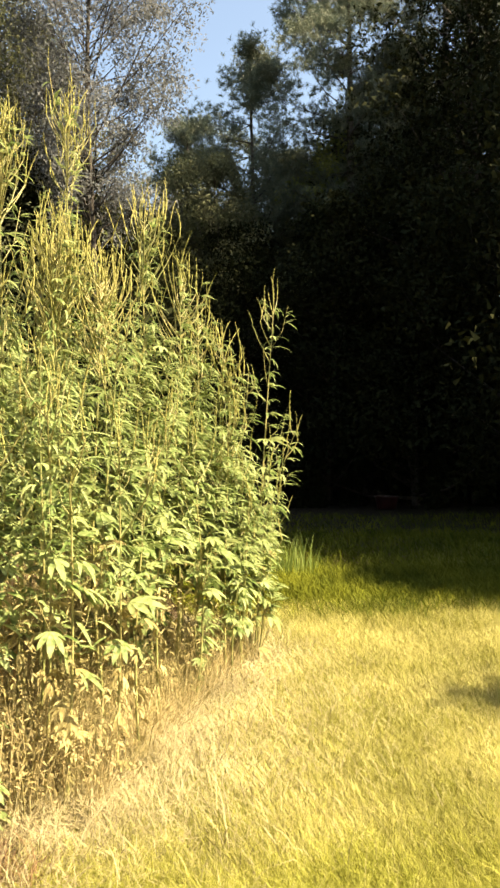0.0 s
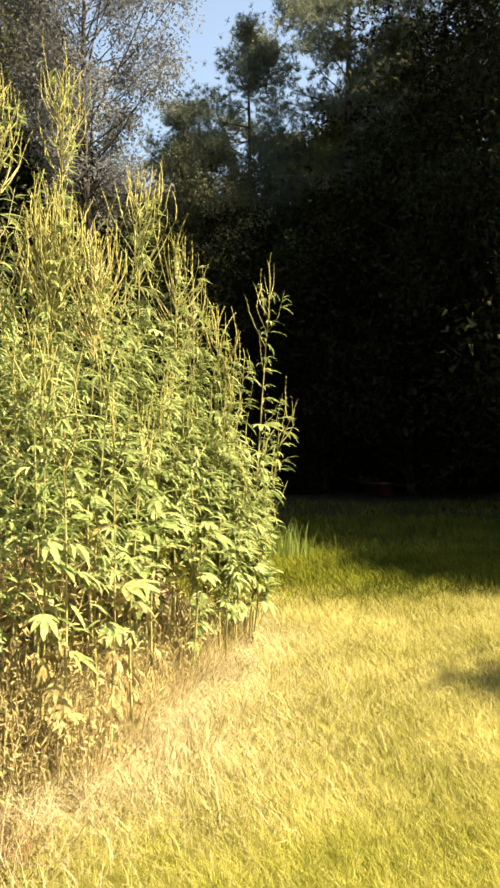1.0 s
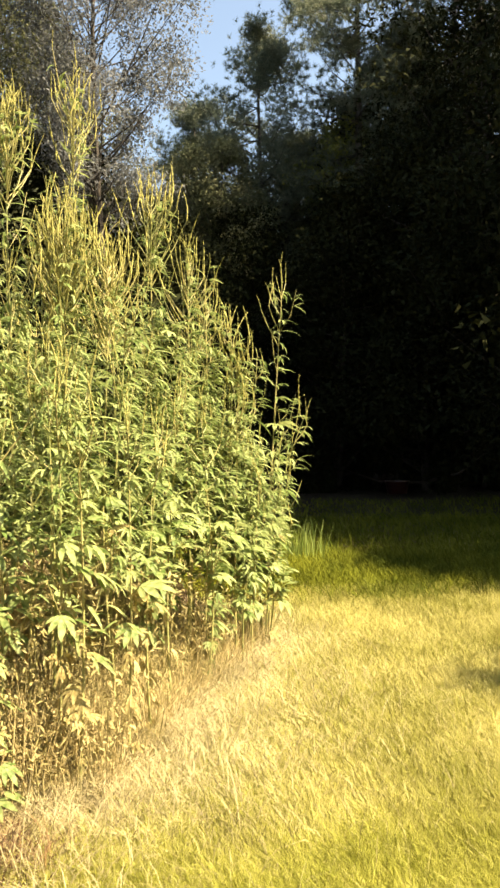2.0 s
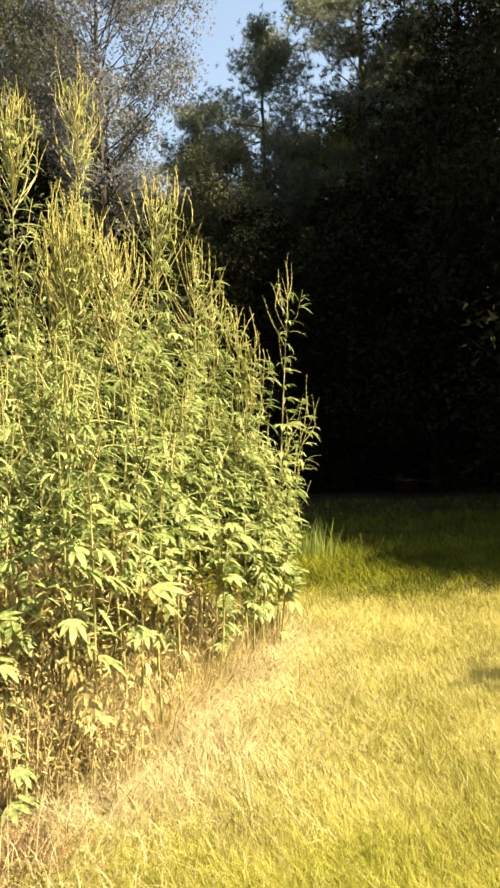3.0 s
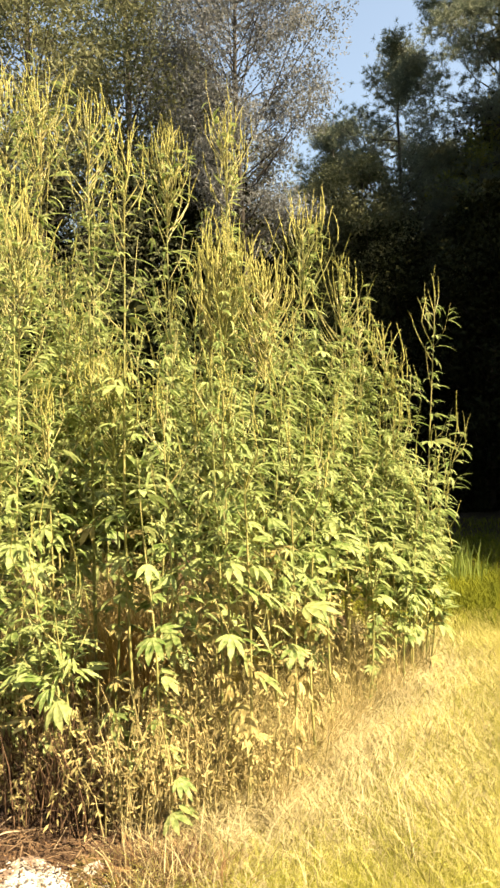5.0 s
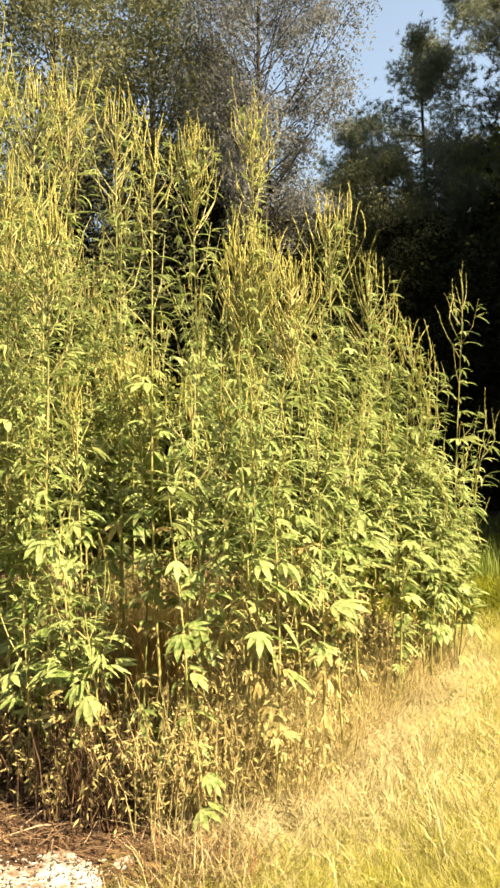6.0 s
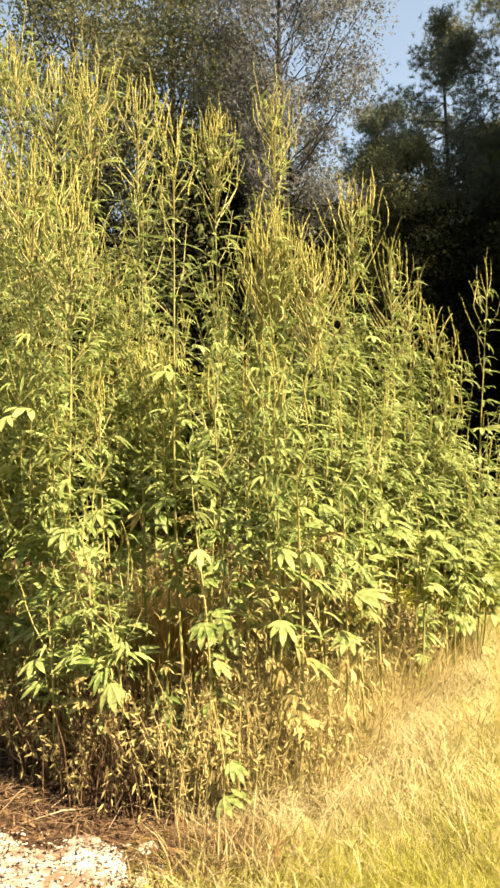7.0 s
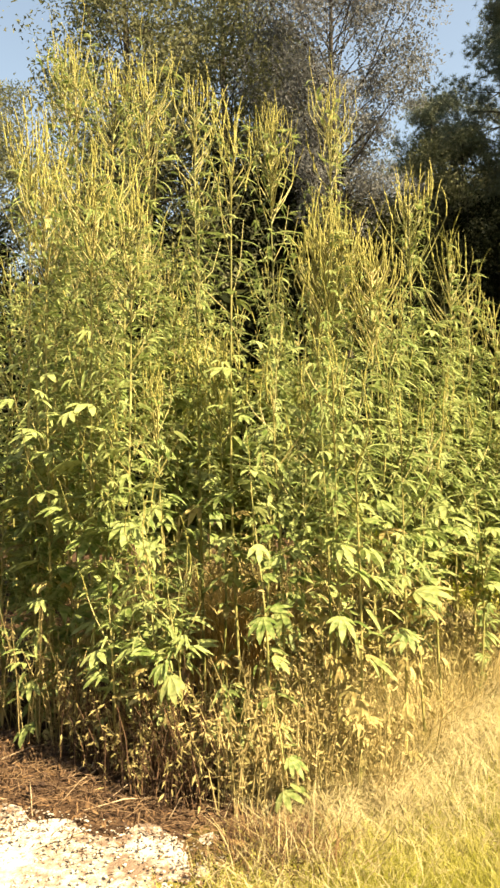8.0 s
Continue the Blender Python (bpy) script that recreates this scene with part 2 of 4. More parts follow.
# ---- ground ----
g = np.linspace(-1, 1, 181)
axis = np.sign(g) * (np.abs(g) * 22 + np.abs(g) ** 9 * 2500)
gx, gy = np.meshgrid(axis, axis + 4)
gv = np.stack([gx, gy, ground_z(gx, gy)], -1).reshape(-1, 3)
k = len(axis)
gi = (np.arange(k - 1)[:, None] * k + np.arange(k - 1)[None, :]).ravel()
gq = np.stack([gi, gi + 1, gi + k + 1, gi + k], 1)
ground = part("ground", mesh_np("ground", gv, gq, material=M_GROUND, smooth=True))
tagged(ground, "meadow ground with thin sod and brown earth", "ground", kind="structure")


# ---- the stand's footprint ----
def stand_right(y):
    return np.interp(y, [2.8, 3.2, 4.2, 5.0, 5.6, 6.2, 7.0, 9.0], [-0.95, -0.62, -0.36, -0.12, 0.12, -0.3, -0.75, -1.4])


def stand_front(x):
    return np.interp(x, [-6, -4, -3, -2.4, -1.7, -1.2, -0.6, 0.0, 0.3], [4.1, 3.65, 3.45, 3.2, 2.9, 2.95, 3.2, 4.9, 5.7])


def gravel_wave(y):
    return 0.2 * np.sin(0.9 * y + 2.3) + 0.14 * np.sin(2.3 * y + 5.5) + 0.07 * np.sin(5.1 * y + 1.0) + 0.03 * np.sin(11.3 * y)


def gravel_right(y):
    """The gravel's ragged edge towards the lawn."""
    return -0.94 + gravel_wave(y)


# ---- ragweed ----
def leaf_mesh(lobes, droop, fold, petiole, seed, n=6):
    """A lobed leaf along +x: every lobe is folded on its midrib, toothed, and hangs towards its tip."""
    r = np.random.default_rng(seed)
    vs, qs, off = [], [], 0
    v, q = tube([(0, 0, 0), (petiole, 0, petiole * 0.42)], [0.05 * petiole, 0.03 * petiole], 3)
    vs.append(v), qs.append(q)
    off += len(v)
    z0 = petiole * 0.42
    for ang, length, width in lobes:
        a = radians(ang)
        s = np.linspace(0, 1, n)
        w = width / 2 * np.sin(np.pi * np.clip(s, 0, 1) ** 0.75) ** 0.85
        w *= np.where(np.arange(n) % 2 == 0, 0.88, 1.1)
        w[0], w[-1] = width * 0.08, 0.0008
        bend = droop * r.uniform(0.8, 1.2)
        along = np.sin(s * bend) / max(bend, 0.05) * length
        z = z0 - (1 - np.cos(s * bend)) / max(bend, 0.05) * length
        twist = r.uniform(-0.25, 0.25)
        rows = []
        for side in (-1, 0, 1):
            lx = petiole + along * math.cos(a) - side * w * math.sin(a)
            ly = along * math.sin(a) + side * w * math.cos(a)
            lz = z + (fold * w if side else 0) + side * twist * w
            rows.append(np.stack([lx, ly, lz], 1))
        vs.append(np.concatenate(rows))
        i = np.arange(n - 1)
        for c in (0, 1):
            qs.append(off + np.stack([c * n + i, c * n + i + 1, (c + 1) * n + i + 1, (c + 1) * n + i], 1))
        off += 3 * n
    return np.concatenate(vs), np.concatenate(qs)


def palm_mesh(lobes, droop, fold, petiole, seed, n=6):
    """A broad leaf along +x whose pointed lobes grow out of one blade, hanging towards the tips."""
    r = np.random.default_rng(seed)
    lobes = sorted(lobes)
    rim = [(lobes[0][0] - 38, 0.22 * lobes[0][1], 0.0)]
    for k, (ang, length, width) in enumerate(lobes):
        half = math.degrees(width / length)
        L = length * r.uniform(0.92, 1.08)
        for off, f in ((-0.95, 0.58), (-0.5, 0.80), (0, 1.0), (0.5, 0.79), (0.95, 0.57)):
            rim.append((ang + off * half * (1.0 if n > 4 else 1.15), f * L * r.uniform(0.96, 1.04), off))
        if k + 1 < len(lobes):
            nxt = lobes[k + 1]
            rim.append(((ang + nxt[0]) / 2, 0.40 * min(length, nxt[1]) * r.uniform(0.9, 1.15), 0.9))
    rim.append((lobes[-1][0] + 38, 0.22 * lobes[-1][1], 0.0))
    th = np.radians([a for a, _, _ in rim])
    rad = np.array([b for _, b, _ in rim])
    lift = np.abs([c for _, _, c in rim])
    z0 = petiole * 0.42
    rows = [np.array([[petiole, 0.0, z0]])]
    twist = r.uniform(-0.25, 0.25)
    for f in (0.3, 0.62, 1.0):
        rr_ = rad * f
        bend = droop * rr_ / lobes[len(lobes) // 2][1]
        along = rr_ * np.sinc(bend / 2 / np.pi)
        z = z0 - rr_ * bend / 2 * np.sinc(bend / 4 / np.pi) + fold * lift * 0.05 * rr_ ** 0.5 * f + twist * along * np.sin(th) * 0.5
        rows.append(np.stack([petiole + along * np.cos(th), along * np.sin(th), z], 1))
    k = len(th)
    i = np.arange(k - 1)
    quads = [np.stack([0 * i, 1 + i, 2 + i, 0 * i], 1)]
    quads += [np.stack([1 + c * k + i, 1 + (c + 1) * k + i, 2 + (c + 1) * k + i, 2 + c * k + i], 1) for c in (0, 1)]
    v, q = tube([(0, 0, 0), (petiole, 0, z0)], [0.05 * petiole, 0.03 * petiole], 3)
    blade = np.concatenate(rows)
    tri = quads[0][:, :3]
    mid = (blade[tri[:, 1]] + blade[tri[:, 2]]) / 2          # the innermost ring closes on the stalk with small quads
    base = len(blade)
    blade = np.concatenate([blade, mid])
    inner = np.stack([tri[:, 0], tri[:, 1], base + i, tri[:, 2]], 1)
    return join([(v, q), (blade, np.concatenate([inner, quads[1], quads[2]]))])


def spike_mesh(length, seed, n=15):
    """A raceme of small flower heads: a beaded, tapering, slightly bent rod."""
    r = np.random.default_rng(seed)
    s = np.linspace(0, 1, n)
    bx, by = r.uniform(-0.3, 0.3, 2)
    pts = np.stack([bx * s ** 2 * length, by * s ** 2 * length, s * length], 1)
    rad = 0.0050 * (1 - 0.68 * s ** 1.6) * np.where(np.arange(n) % 2 == 0, 0.5, 1.2) * r.uniform(0.75, 1.25, n)
    rad[0], rad[-1] = 0.003, 0.001
    v, q = tube(pts, rad, 4)
    v += r.uniform(-0.002, 0.002, v.shape)
    return v, q


# lobes (angle, length, width) and droop, fold, leaf stalk, seed
BIG_SHAPES = [(((0, .21, .056), (32, .18, .046), (-33, .175, .046)), 0.85, 0.3, 0.06, 1),
              (((0, .20, .052), (29, .19, .044), (-30, .18, .046), (60, .12, .034), (-58, .13, .034)), 0.9, 0.3, 0.07, 2),
              (((0, .22, .052), (29, .16, .042), (-26, .19, .044)), 1.2, 0.4, 0.06, 3),
              (((0, .21, .052), (33, .19, .046), (-35, .165, .044), (62, .10, .032)), 0.6, 0.28, 0.07, 4),
              (((0, .20, .058), (-28, .145, .04), (30, .125, .038)), 0.8, 0.3, 0.05, 5)]
SMALL_SHAPES = [(((0, .20, .027),), 0.8, 0.35, 0.025, 11),
                (((0, .18, .028), (26, .12, .020), (-27, .125, .020)), 0.75, 0.3, 0.03, 12),
                (((0, .21, .024),), 0.9, 0.4, 0.02, 13),
                (((0, .17, .028), (-25, .12, .021), (27, .11, .021)), 0.95, 0.3, 0.03, 14),
                (((0, .15, .024),), 1.0, 0.35, 0.02, 15)]
BIG = [palm_mesh(*shape) for shape in BIG_SHAPES]
SMALL = [leaf_mesh(*shape, n=5) for shape in SMALL_SHAPES]
SPIKES = [spike_mesh((0.22, 0.26, 0.19, 0.24, 0.29, 0.20)[i], 20 + i, 19) for i in range(6)]
DETAIL = {}
for kind, rows_, m_ in (("big", BIG, M_LEAF), ("small", SMALL, M_LEAF), ("spike", SPIKES, M_SPIKE), ("dry", BIG[2:], M_WITHERED)):
    DETAIL[kind] = [mesh_np("leaf" if kind != "spike" else "flower_spike", v, q, material=m_, smooth=True) for v, q in rows_]
# the plants farther in carry plainer leaves
BIG_FAR = [palm_mesh(*shape, n=4) for shape in BIG_SHAPES]
RAW = {"big": BIG_FAR, "small": [leaf_mesh(*shape, n=4) for shape in SMALL_SHAPES], "spike": [spike_mesh(0.20 + 0.015 * i, 30 + i, 11) for i in range(6)], "dry": BIG_FAR[2:]}
PLANT_GROUP = "giant ragweed stand"


def place(p, az, tilt, scale, roll=0.0):
    return Matrix.Translation(p) @ Euler((roll, tilt, az)).to_matrix().to_4x4() @ Matrix.Scale(scale, 4)


def sunward(az, amount):
    """A leaf's bearing, drawn towards the sun."""
    d = (-0.3 - az + math.pi) % (2 * math.pi) - math.pi
    return az + amount * d


def ragweed(x, y, h, tip, seed, near=True, bare=0.22, lush=1.0, heads=1.0, broad=0.0, turned=None, withered=0, label="tall green giant ragweed with yellow-green flower spikes"):
    """One ragweed: a bent stem, opposite leaves, rising side branches and a candelabra of flower spikes."""
    r = random.Random(seed)
    rad0 = 0.0062 + 0.0013 * h
    facing = turned if turned is not None else 0.42 if x > -1.4 else 0.25
    n = 12
    sx, sy = r.uniform(-0.05, 0.05), r.uniform(-0.05, 0.05)

    def spine(s):
        return Vector((tip[0] * s ** 1.5 + sx * math.sin(s * 5), tip[1] * s ** 1.5 + sy * math.sin(s * 4.2), h * s))

    base = Vector((x, y, float(ground_z(np.array(x), np.array(y))) - 0.02))
    thing = new("giant_ragweed")
    thing.matrix_basis = Matrix.Translation(base) @ Matrix.Rotation(0, 4, 'Z')
    tagged(thing, label, "weed plant", PLANT_GROUP)
    top = h - 0.2
    s_top = top / h
    pts = [spine(s_top * i / (n - 1)) for i in range(n)]
    sv, sq = tube(pts, [rad0 * (1 - 0.75 * i / (n - 1)) for i in range(n)], 7)
    items = []                                           # (kind, index, matrix)

    def put(kind, m):
        items.append((kind, r.randrange(len(RAW[kind])), m))

    branches, stalklets = [], []
    # leaves at the nodes, each pair turned by a right angle
    z = h * bare * r.uniform(0.8, 1.2)
    turn = r.uniform(0, math.pi)
    while z < top - 0.05:
        s = z / h
        p = spine(s)
        turn += math.pi / 2 + r.uniform(-0.3, 0.3)
        size = min(1.0, (1.25 - 0.72 * s) * r.uniform(0.7, 1.15) * min(1, 0.5 + 0.22 * h))
        for side in (0, math.pi):
            if r.random() < 0.08:
                continue
            az = turn + side + r.uniform(-0.3, 0.3)
            kind = "big" if broad or s < 0.55 + r.uniform(-0.18, 0.12) else "small"
            size = broad * r.uniform(0.8, 1.15) or size
            if s < bare + 0.07 and not broad and r.random() < 0.5:
                kind = "dry"
                size *= 0.75
            put(kind, place(p, sunward(az, facing), r.uniform(-0.45, 0.4), size * (1.0 if kind != "small" else 1.25), r.uniform(-0.4, 0.4)))
            # small leaves in the axils fill the middle of the plant
            if s > 0.25 and r.random() < 0.75 * lush:
                put("small", place(p + Vector((math.cos(az), math.sin(az), 0)) * 0.03, sunward(az + r.uniform(-0.9, 0.9), facing), r.uniform(-0.8, 0.2), r.uniform(0.5, 1.0), r.uniform(-0.5, 0.5)))
            if s > 0.34 and r.random() < 0.62 * lush:
                length = h * 0.125 * r.uniform(0.6, 1.3) * (1.3 - 0.9 * s) * (0.75 if s > 0.68 else 1)
                rise = r.uniform(0.7, 1.15) + (0.7 if s > 0.68 else 0)
                d = Vector((math.cos(az), math.sin(az), 0))
                bp = [p, p + d * length * 0.5 + Vector((0, 0, length * rise * 0.45)), p + d * length * 0.78 + Vector((0, 0, length * rise * 1.15))]
                branches.append(tube(bp, [rad0 * 0.32, rad0 * 0.25, rad0 * 0.16], 5))
                for k in range((5 if lush < 1.2 else 6) + (0 if near else 2)):
                    f = r.uniform(0.25, 1.0)
                    q = bp[0].lerp(bp[1], f * 2) if f < 0.5 else bp[1].lerp(bp[2], f * 2 - 1)
                    put("small" if r.random() < 0.8 or s > 0.5 else "big", place(q, sunward(az + r.uniform(-1.5, 1.5), facing), r.uniform(-0.6, 0.35), r.uniform(0.38, 0.78), r.uniform(-0.4, 0.4)))
                if s > 0.78 and heads > 0.5:
                    for k in range(r.choice((1, 2, 3))):
                        put("spike", Matrix.Translation(bp[2] - Vector((0, 0, 0.02 * k))) @ Euler((r.uniform(-0.35, 0.35), r.uniform(-0.35, 0.35), r.uniform(0, 6.28))).to_matrix().to_4x4()
                            @ Matrix.Scale(r.uniform(0.45, 0.8), 4))
        z += r.uniform(0.09, 0.14) * (1.35 if broad else 1)
    for k in range(r.randrange(1, 4) if near else 0):
        put(r.choice(("big", "dry", "dry")), place(spine(r.uniform(0.3, 0.8) * bare), r.uniform(0, 6.28), r.uniform(0.3, 1.0), r.uniform(0.3, 0.6)))
    for k in range(withered):
        put("dry", place(spine(r.uniform(0.12, 1.15) * bare), sunward(r.uniform(0, 6.28), 0.4), r.uniform(-0.1, 1.1), r.uniform(0.18, 0.42), r.uniform(-0.9, 0.9)))
    # the candelabra: a tall middle spike and ascending side spikes
    tip_p = spine(s_top)
    put("spike", Matrix.Translation(tip_p) @ Matrix.Scale(0.95 if heads > 0.3 else 0.5, 4))
    count_ = round(heads * r.uniform(18, 24))
    for k in range(count_):
        u = (k + r.random()) / count_                        # 0: at the top, 1: lowest
        back = 0.02 + 0.58 * u ** 1.25 * (0.6 + 0.12 * h)
        p = spine(max(0.2, (top - back) / h))
        az = r.uniform(0, 6.28)
        d = Vector((math.cos(az), math.sin(az), 0))
        out = (0.015 + 0.17 * u ** 0.7) * r.uniform(0.5, 1.2) * (1.3 if heads > 1 else 1)
        q = p + d * out + Vector((0, 0, out * r.uniform(1.1, 1.9)))
        fan = 0.08 + 0.3 * u * r.uniform(0.3, 1.0)
        stalklets.append(tube([p, p.lerp(q, 0.6) + d * 0.012, q], [0.0045, 0.0038, 0.003], 4))
        put("spike", Matrix.Translation(q) @ Euler((r.uniform(-0.08, 0.08) - d.y * fan, r.uniform(-0.08, 0.08) + d.x * fan, r.uniform(0, 6.28))).to_matrix().to_4x4() @ Matrix.Scale(r.uniform(0.6, 1.15), 4))
        if r.random() < 0.3:
            put("small", place(q.lerp(p, 0.5), sunward(az, facing), r.uniform(-0.3, 0.4), r.uniform(0.35, 0.65)))
    part("stem", mesh_np("stem", sv, sq, material=M_STEM, smooth=True), thing)
    if stalklets:
        kv, kq = join(stalklets)
        tagged(part("stalkwork", mesh_np("stalkwork", kv, kq, material=M_STEM, smooth=True), thing), kind="stuff")
    if near:
        for bv, bq in branches:
            part("branch", mesh_np("branch", bv, bq, material=M_STEM, smooth=True), thing)
        for kind, i, m in items:
            part("flower_spike" if kind == "spike" else "leaf", DETAIL[kind][i], thing, m=m)
    else:
        if branches:
            bv, bq = join(branches)
            tagged(part("branchwork", mesh_np("branchwork", bv, bq, material=M_STEM, smooth=True), thing), kind="stuff")
        for name, kinds, m_ in (("foliage", ("big", "small", "dry"), M_LEAF_FAR), ("blossom", ("spike",), M_SPIKE)):
            pieces = []
            for kind, i, m in items:
                if kind in kinds:
                    v, q = RAW[kind][i]
                    mm = np.array(m)
                    pieces.append((v @ mm[:3, :3].T + mm[:3, 3], q))
            if pieces:
                v, q = join(pieces)
                ob = part(name, mesh_np(name, v, q, material=m_, smooth=True), thing)
                tagged(ob, kind="stuff")
    return thing


# tips of the plants that stand out: x, y, height
LEADERS = [(-1.93, 4.10, 4.00), (-1.68, 3.94, 3.67), (-1.56, 4.70, 3.99), (-1.29, 5.39, 4.36), (-0.70, 5.20, 3.53),
           (-0.44, 5.11, 3.03), (-2.23, 4.00, 4.07), (-2.34, 3.47, 3.33), (-3.36, 4.96, 4.90), (-1.04, 4.12, 3.03),
           (-0.84, 4.46, 2.86), (-0.36, 5.32, 2.80), (-0.24, 5.52, 2.64), (-0.17, 5.52, 2.35), (-2.02, 3.78, 2.13),
           (-1.71, 4.0, 2.29), (-2.85, 3.60, 3.61), (-2.58, 3.45, 3.30), (-3.46, 5.14, 5.09), (-3.00, 4.95, 4.73), (-2.07, 3.40, 3.04), (-1.18, 4.15, 2.90), (-0.92, 4.20, 2.86), (-1.05, 4.36, 3.00)]
seed = 100
for px, py, ph in LEADERS:
    seed += 1
    rr = random.Random(seed)
    lx, ly = rr.uniform(-0.10, 0.10), rr.uniform(-0.05, 0.12)
    slim = seed in (101, 102)
    ragweed(px - lx, py - ly, ph, (lx, ly), seed, near=py < 4.75 and seed < 122, bare=0.27 if seed < 122 else 0.58, lush=0.5 if slim else 1.0 if seed < 122 else 0.7, heads=(1.3 if seed == 101 else 0.75) if slim else 1.9 if seed == 105 else 2.6 if seed == 110 else (1.4 if px < -2.0 else 1.9 if px < -0.6 else 1.3 if seed == 106 else 0.8))
# the slim outliers of the edge
ragweed(0.10, 6.25, 3.2, (0.14, 0.04), 301, bare=0.25, lush=0.4, heads=0.4, label="slim giant ragweed rising alone at the stand's edge")
ragweed(-0.14, 5.45, 2.03, (0.68, 0.2), 302, bare=0.3, lush=0.35, heads=0.15, label="short leaning giant ragweed at the stand's edge")
for px, py, ph, lean_, s in ((-0.12, 6.0, 2.5, 0.10, 303), (0.10, 5.95, 1.55, 0.18, 304), (0.04, 5.75, 1.95, 0.14, 305), (0.06, 5.6, 1.3, 0.2, 306)):
    ragweed(px, py, ph, (lean_, 0.0), s, bare=0.3, lush=0.35, heads=0.15, label="slender giant ragweed leaning out of the stand's edge")
# leafy front plants with bare lower stems
for px, py, ph, s in ((-1.02, 3.51, 2.3, 311), (-0.79, 3.17, 2.05, 312), (-0.62, 3.44, 1.9, 313), (-0.77, 3.94, 2.5, 314), (-0.15, 5.14, 2.1, 315),
                      (-0.24, 5.05, 1.8, 316), (-1.16, 3.62, 1.9, 317), (-0.5, 4.2, 2.1, 319), (-0.05, 5.35, 1.75, 320), (-0.55, 3.75, 1.9, 321), (-0.32, 4.6, 1.9, 322), (-1.18, 3.2, 2.1, 323), (-0.9, 3.22, 2.2, 324)):
    ragweed(px, py, ph, (0.02, 0.08), s, near=py < 4.4, bare=0.4, lush=1.1, heads=0.25, withered=12, label="leafy giant ragweed with a bare lower stem")
# low leafy plants that bulge out at the edge
for px, py, ph, s in ((-0.05, 5.3, 1.5, 341), (0.0, 5.5, 1.6, 342), (0.03, 5.75, 1.45, 343), (-0.1, 5.05, 1.2, 344), (0.08, 5.6, 1.15, 345), (-0.05, 5.7, 1.65, 346)):
    ragweed(px, py, ph, (0.10, 0.0), s, near=False, bare=0.3, lush=1.2, heads=0.1, label="low leafy giant ragweed at the stand's edge")
for px, py, ph, s in ((-0.5, 4.9, 2.5, 361), (-0.36, 5.15, 2.2, 362), (-0.22, 5.4, 1.9, 363), (-0.65, 5.0, 2.75, 364), (-0.85, 5.3, 2.95, 365), (-0.5, 5.55, 2.7, 366),
                      (-0.1, 5.6, 1.65, 367), (-0.7, 4.6, 2.5, 368), (-0.4, 5.6, 2.15, 369),
                      (-0.34, 5.5, 2.45, 401), (-0.20, 5.45, 2.1, 402), (-0.12, 5.6, 1.9, 403), (-0.45, 5.3, 2.6, 404), (-0.58, 5.2, 2.7, 405), (-0.62, 4.72, 2.5, 406), (-0.78, 4.9, 2.75, 407),
                      (-1.25, 4.75, 2.6, 413), (-1.55, 4.9, 2.75, 414), (-1.15, 5.2, 2.85, 415), (-0.95, 4.9, 2.75, 408), (-0.8, 4.35, 2.4, 409), (-0.95, 5.6, 2.9, 412)):
    ragweed(px, py, ph * 0.95, (0.03, 0.05), s, near=False, bare=0.52 if px < -1.1 else 0.3, lush=1.35, heads=0.1, label="leafy giant ragweed on the stand's flank")
for px, py, ph, s in ((-2.35, 3.5, 2.3, 371), (-2.6, 3.72, 2.5, 372), (-2.9, 3.9, 2.7, 373), (-2.15, 3.35, 1.9, 374), (-3.2, 4.15, 2.8, 375), (-2.5, 3.45, 1.6, 376), (-2.75, 3.62, 1.8, 377),
                      (-3.05, 3.62, 2.5, 378), (-3.35, 3.75, 2.8, 379), (-3.7, 3.95, 3.0, 380), (-3.5, 3.65, 2.1, 381), (-3.9, 3.8, 2.6, 382)):
    ragweed(px, py, ph, (0.0, 0.05), s, near=py < 3.8, bare=0.16, lush=1.3, heads=0.3, label="bushy green giant ragweed leafy to its foot")
# a close clump by the gravel
for px, py, ph, s in ((-1.62, 3.0, 1.15, 351), (-1.78, 3.1, 1.35, 352), (-1.92, 3.22, 1.5, 354), (-1.66, 3.2, 1.3, 355), (-2.0, 3.08, 1.15, 358)):
    ragweed(px, py, ph, (-0.02, 0.05), s, bare=0.36, lush=1.1, heads=0.1, turned=-0.15, label="leafy giant ragweed in a close clump by the gravel")
for px, py, ph, s in ((-1.36, 3.0, 0.75, 356), (-1.26, 3.14, 0.85, 357), (-2.95, 3.42, 1.3, 421), (-3.25, 3.55, 1.5, 422), (-2.6, 3.3, 1.0, 423), (-2.75, 3.5, 1.6, 424)):
    ragweed(px, py, ph, (0.0, 0.04), s, bare=0.12, lush=0.9, heads=0.0, label="young bushy giant ragweed by the gravel")
ragweed(-1.10, 2.9, 0.66, (0.03, 0.03), 331, bare=0.25, lush=0.0, heads=0.0, broad=0.56, label="young giant ragweed with broad pale leaves")
ragweed(-1.22, 3.03, 1.75, (0.02, 0.05), 330, bare=0.17, lush=0.0, heads=0.0, broad=0.62, label="young giant ragweed with broad pale leaves")

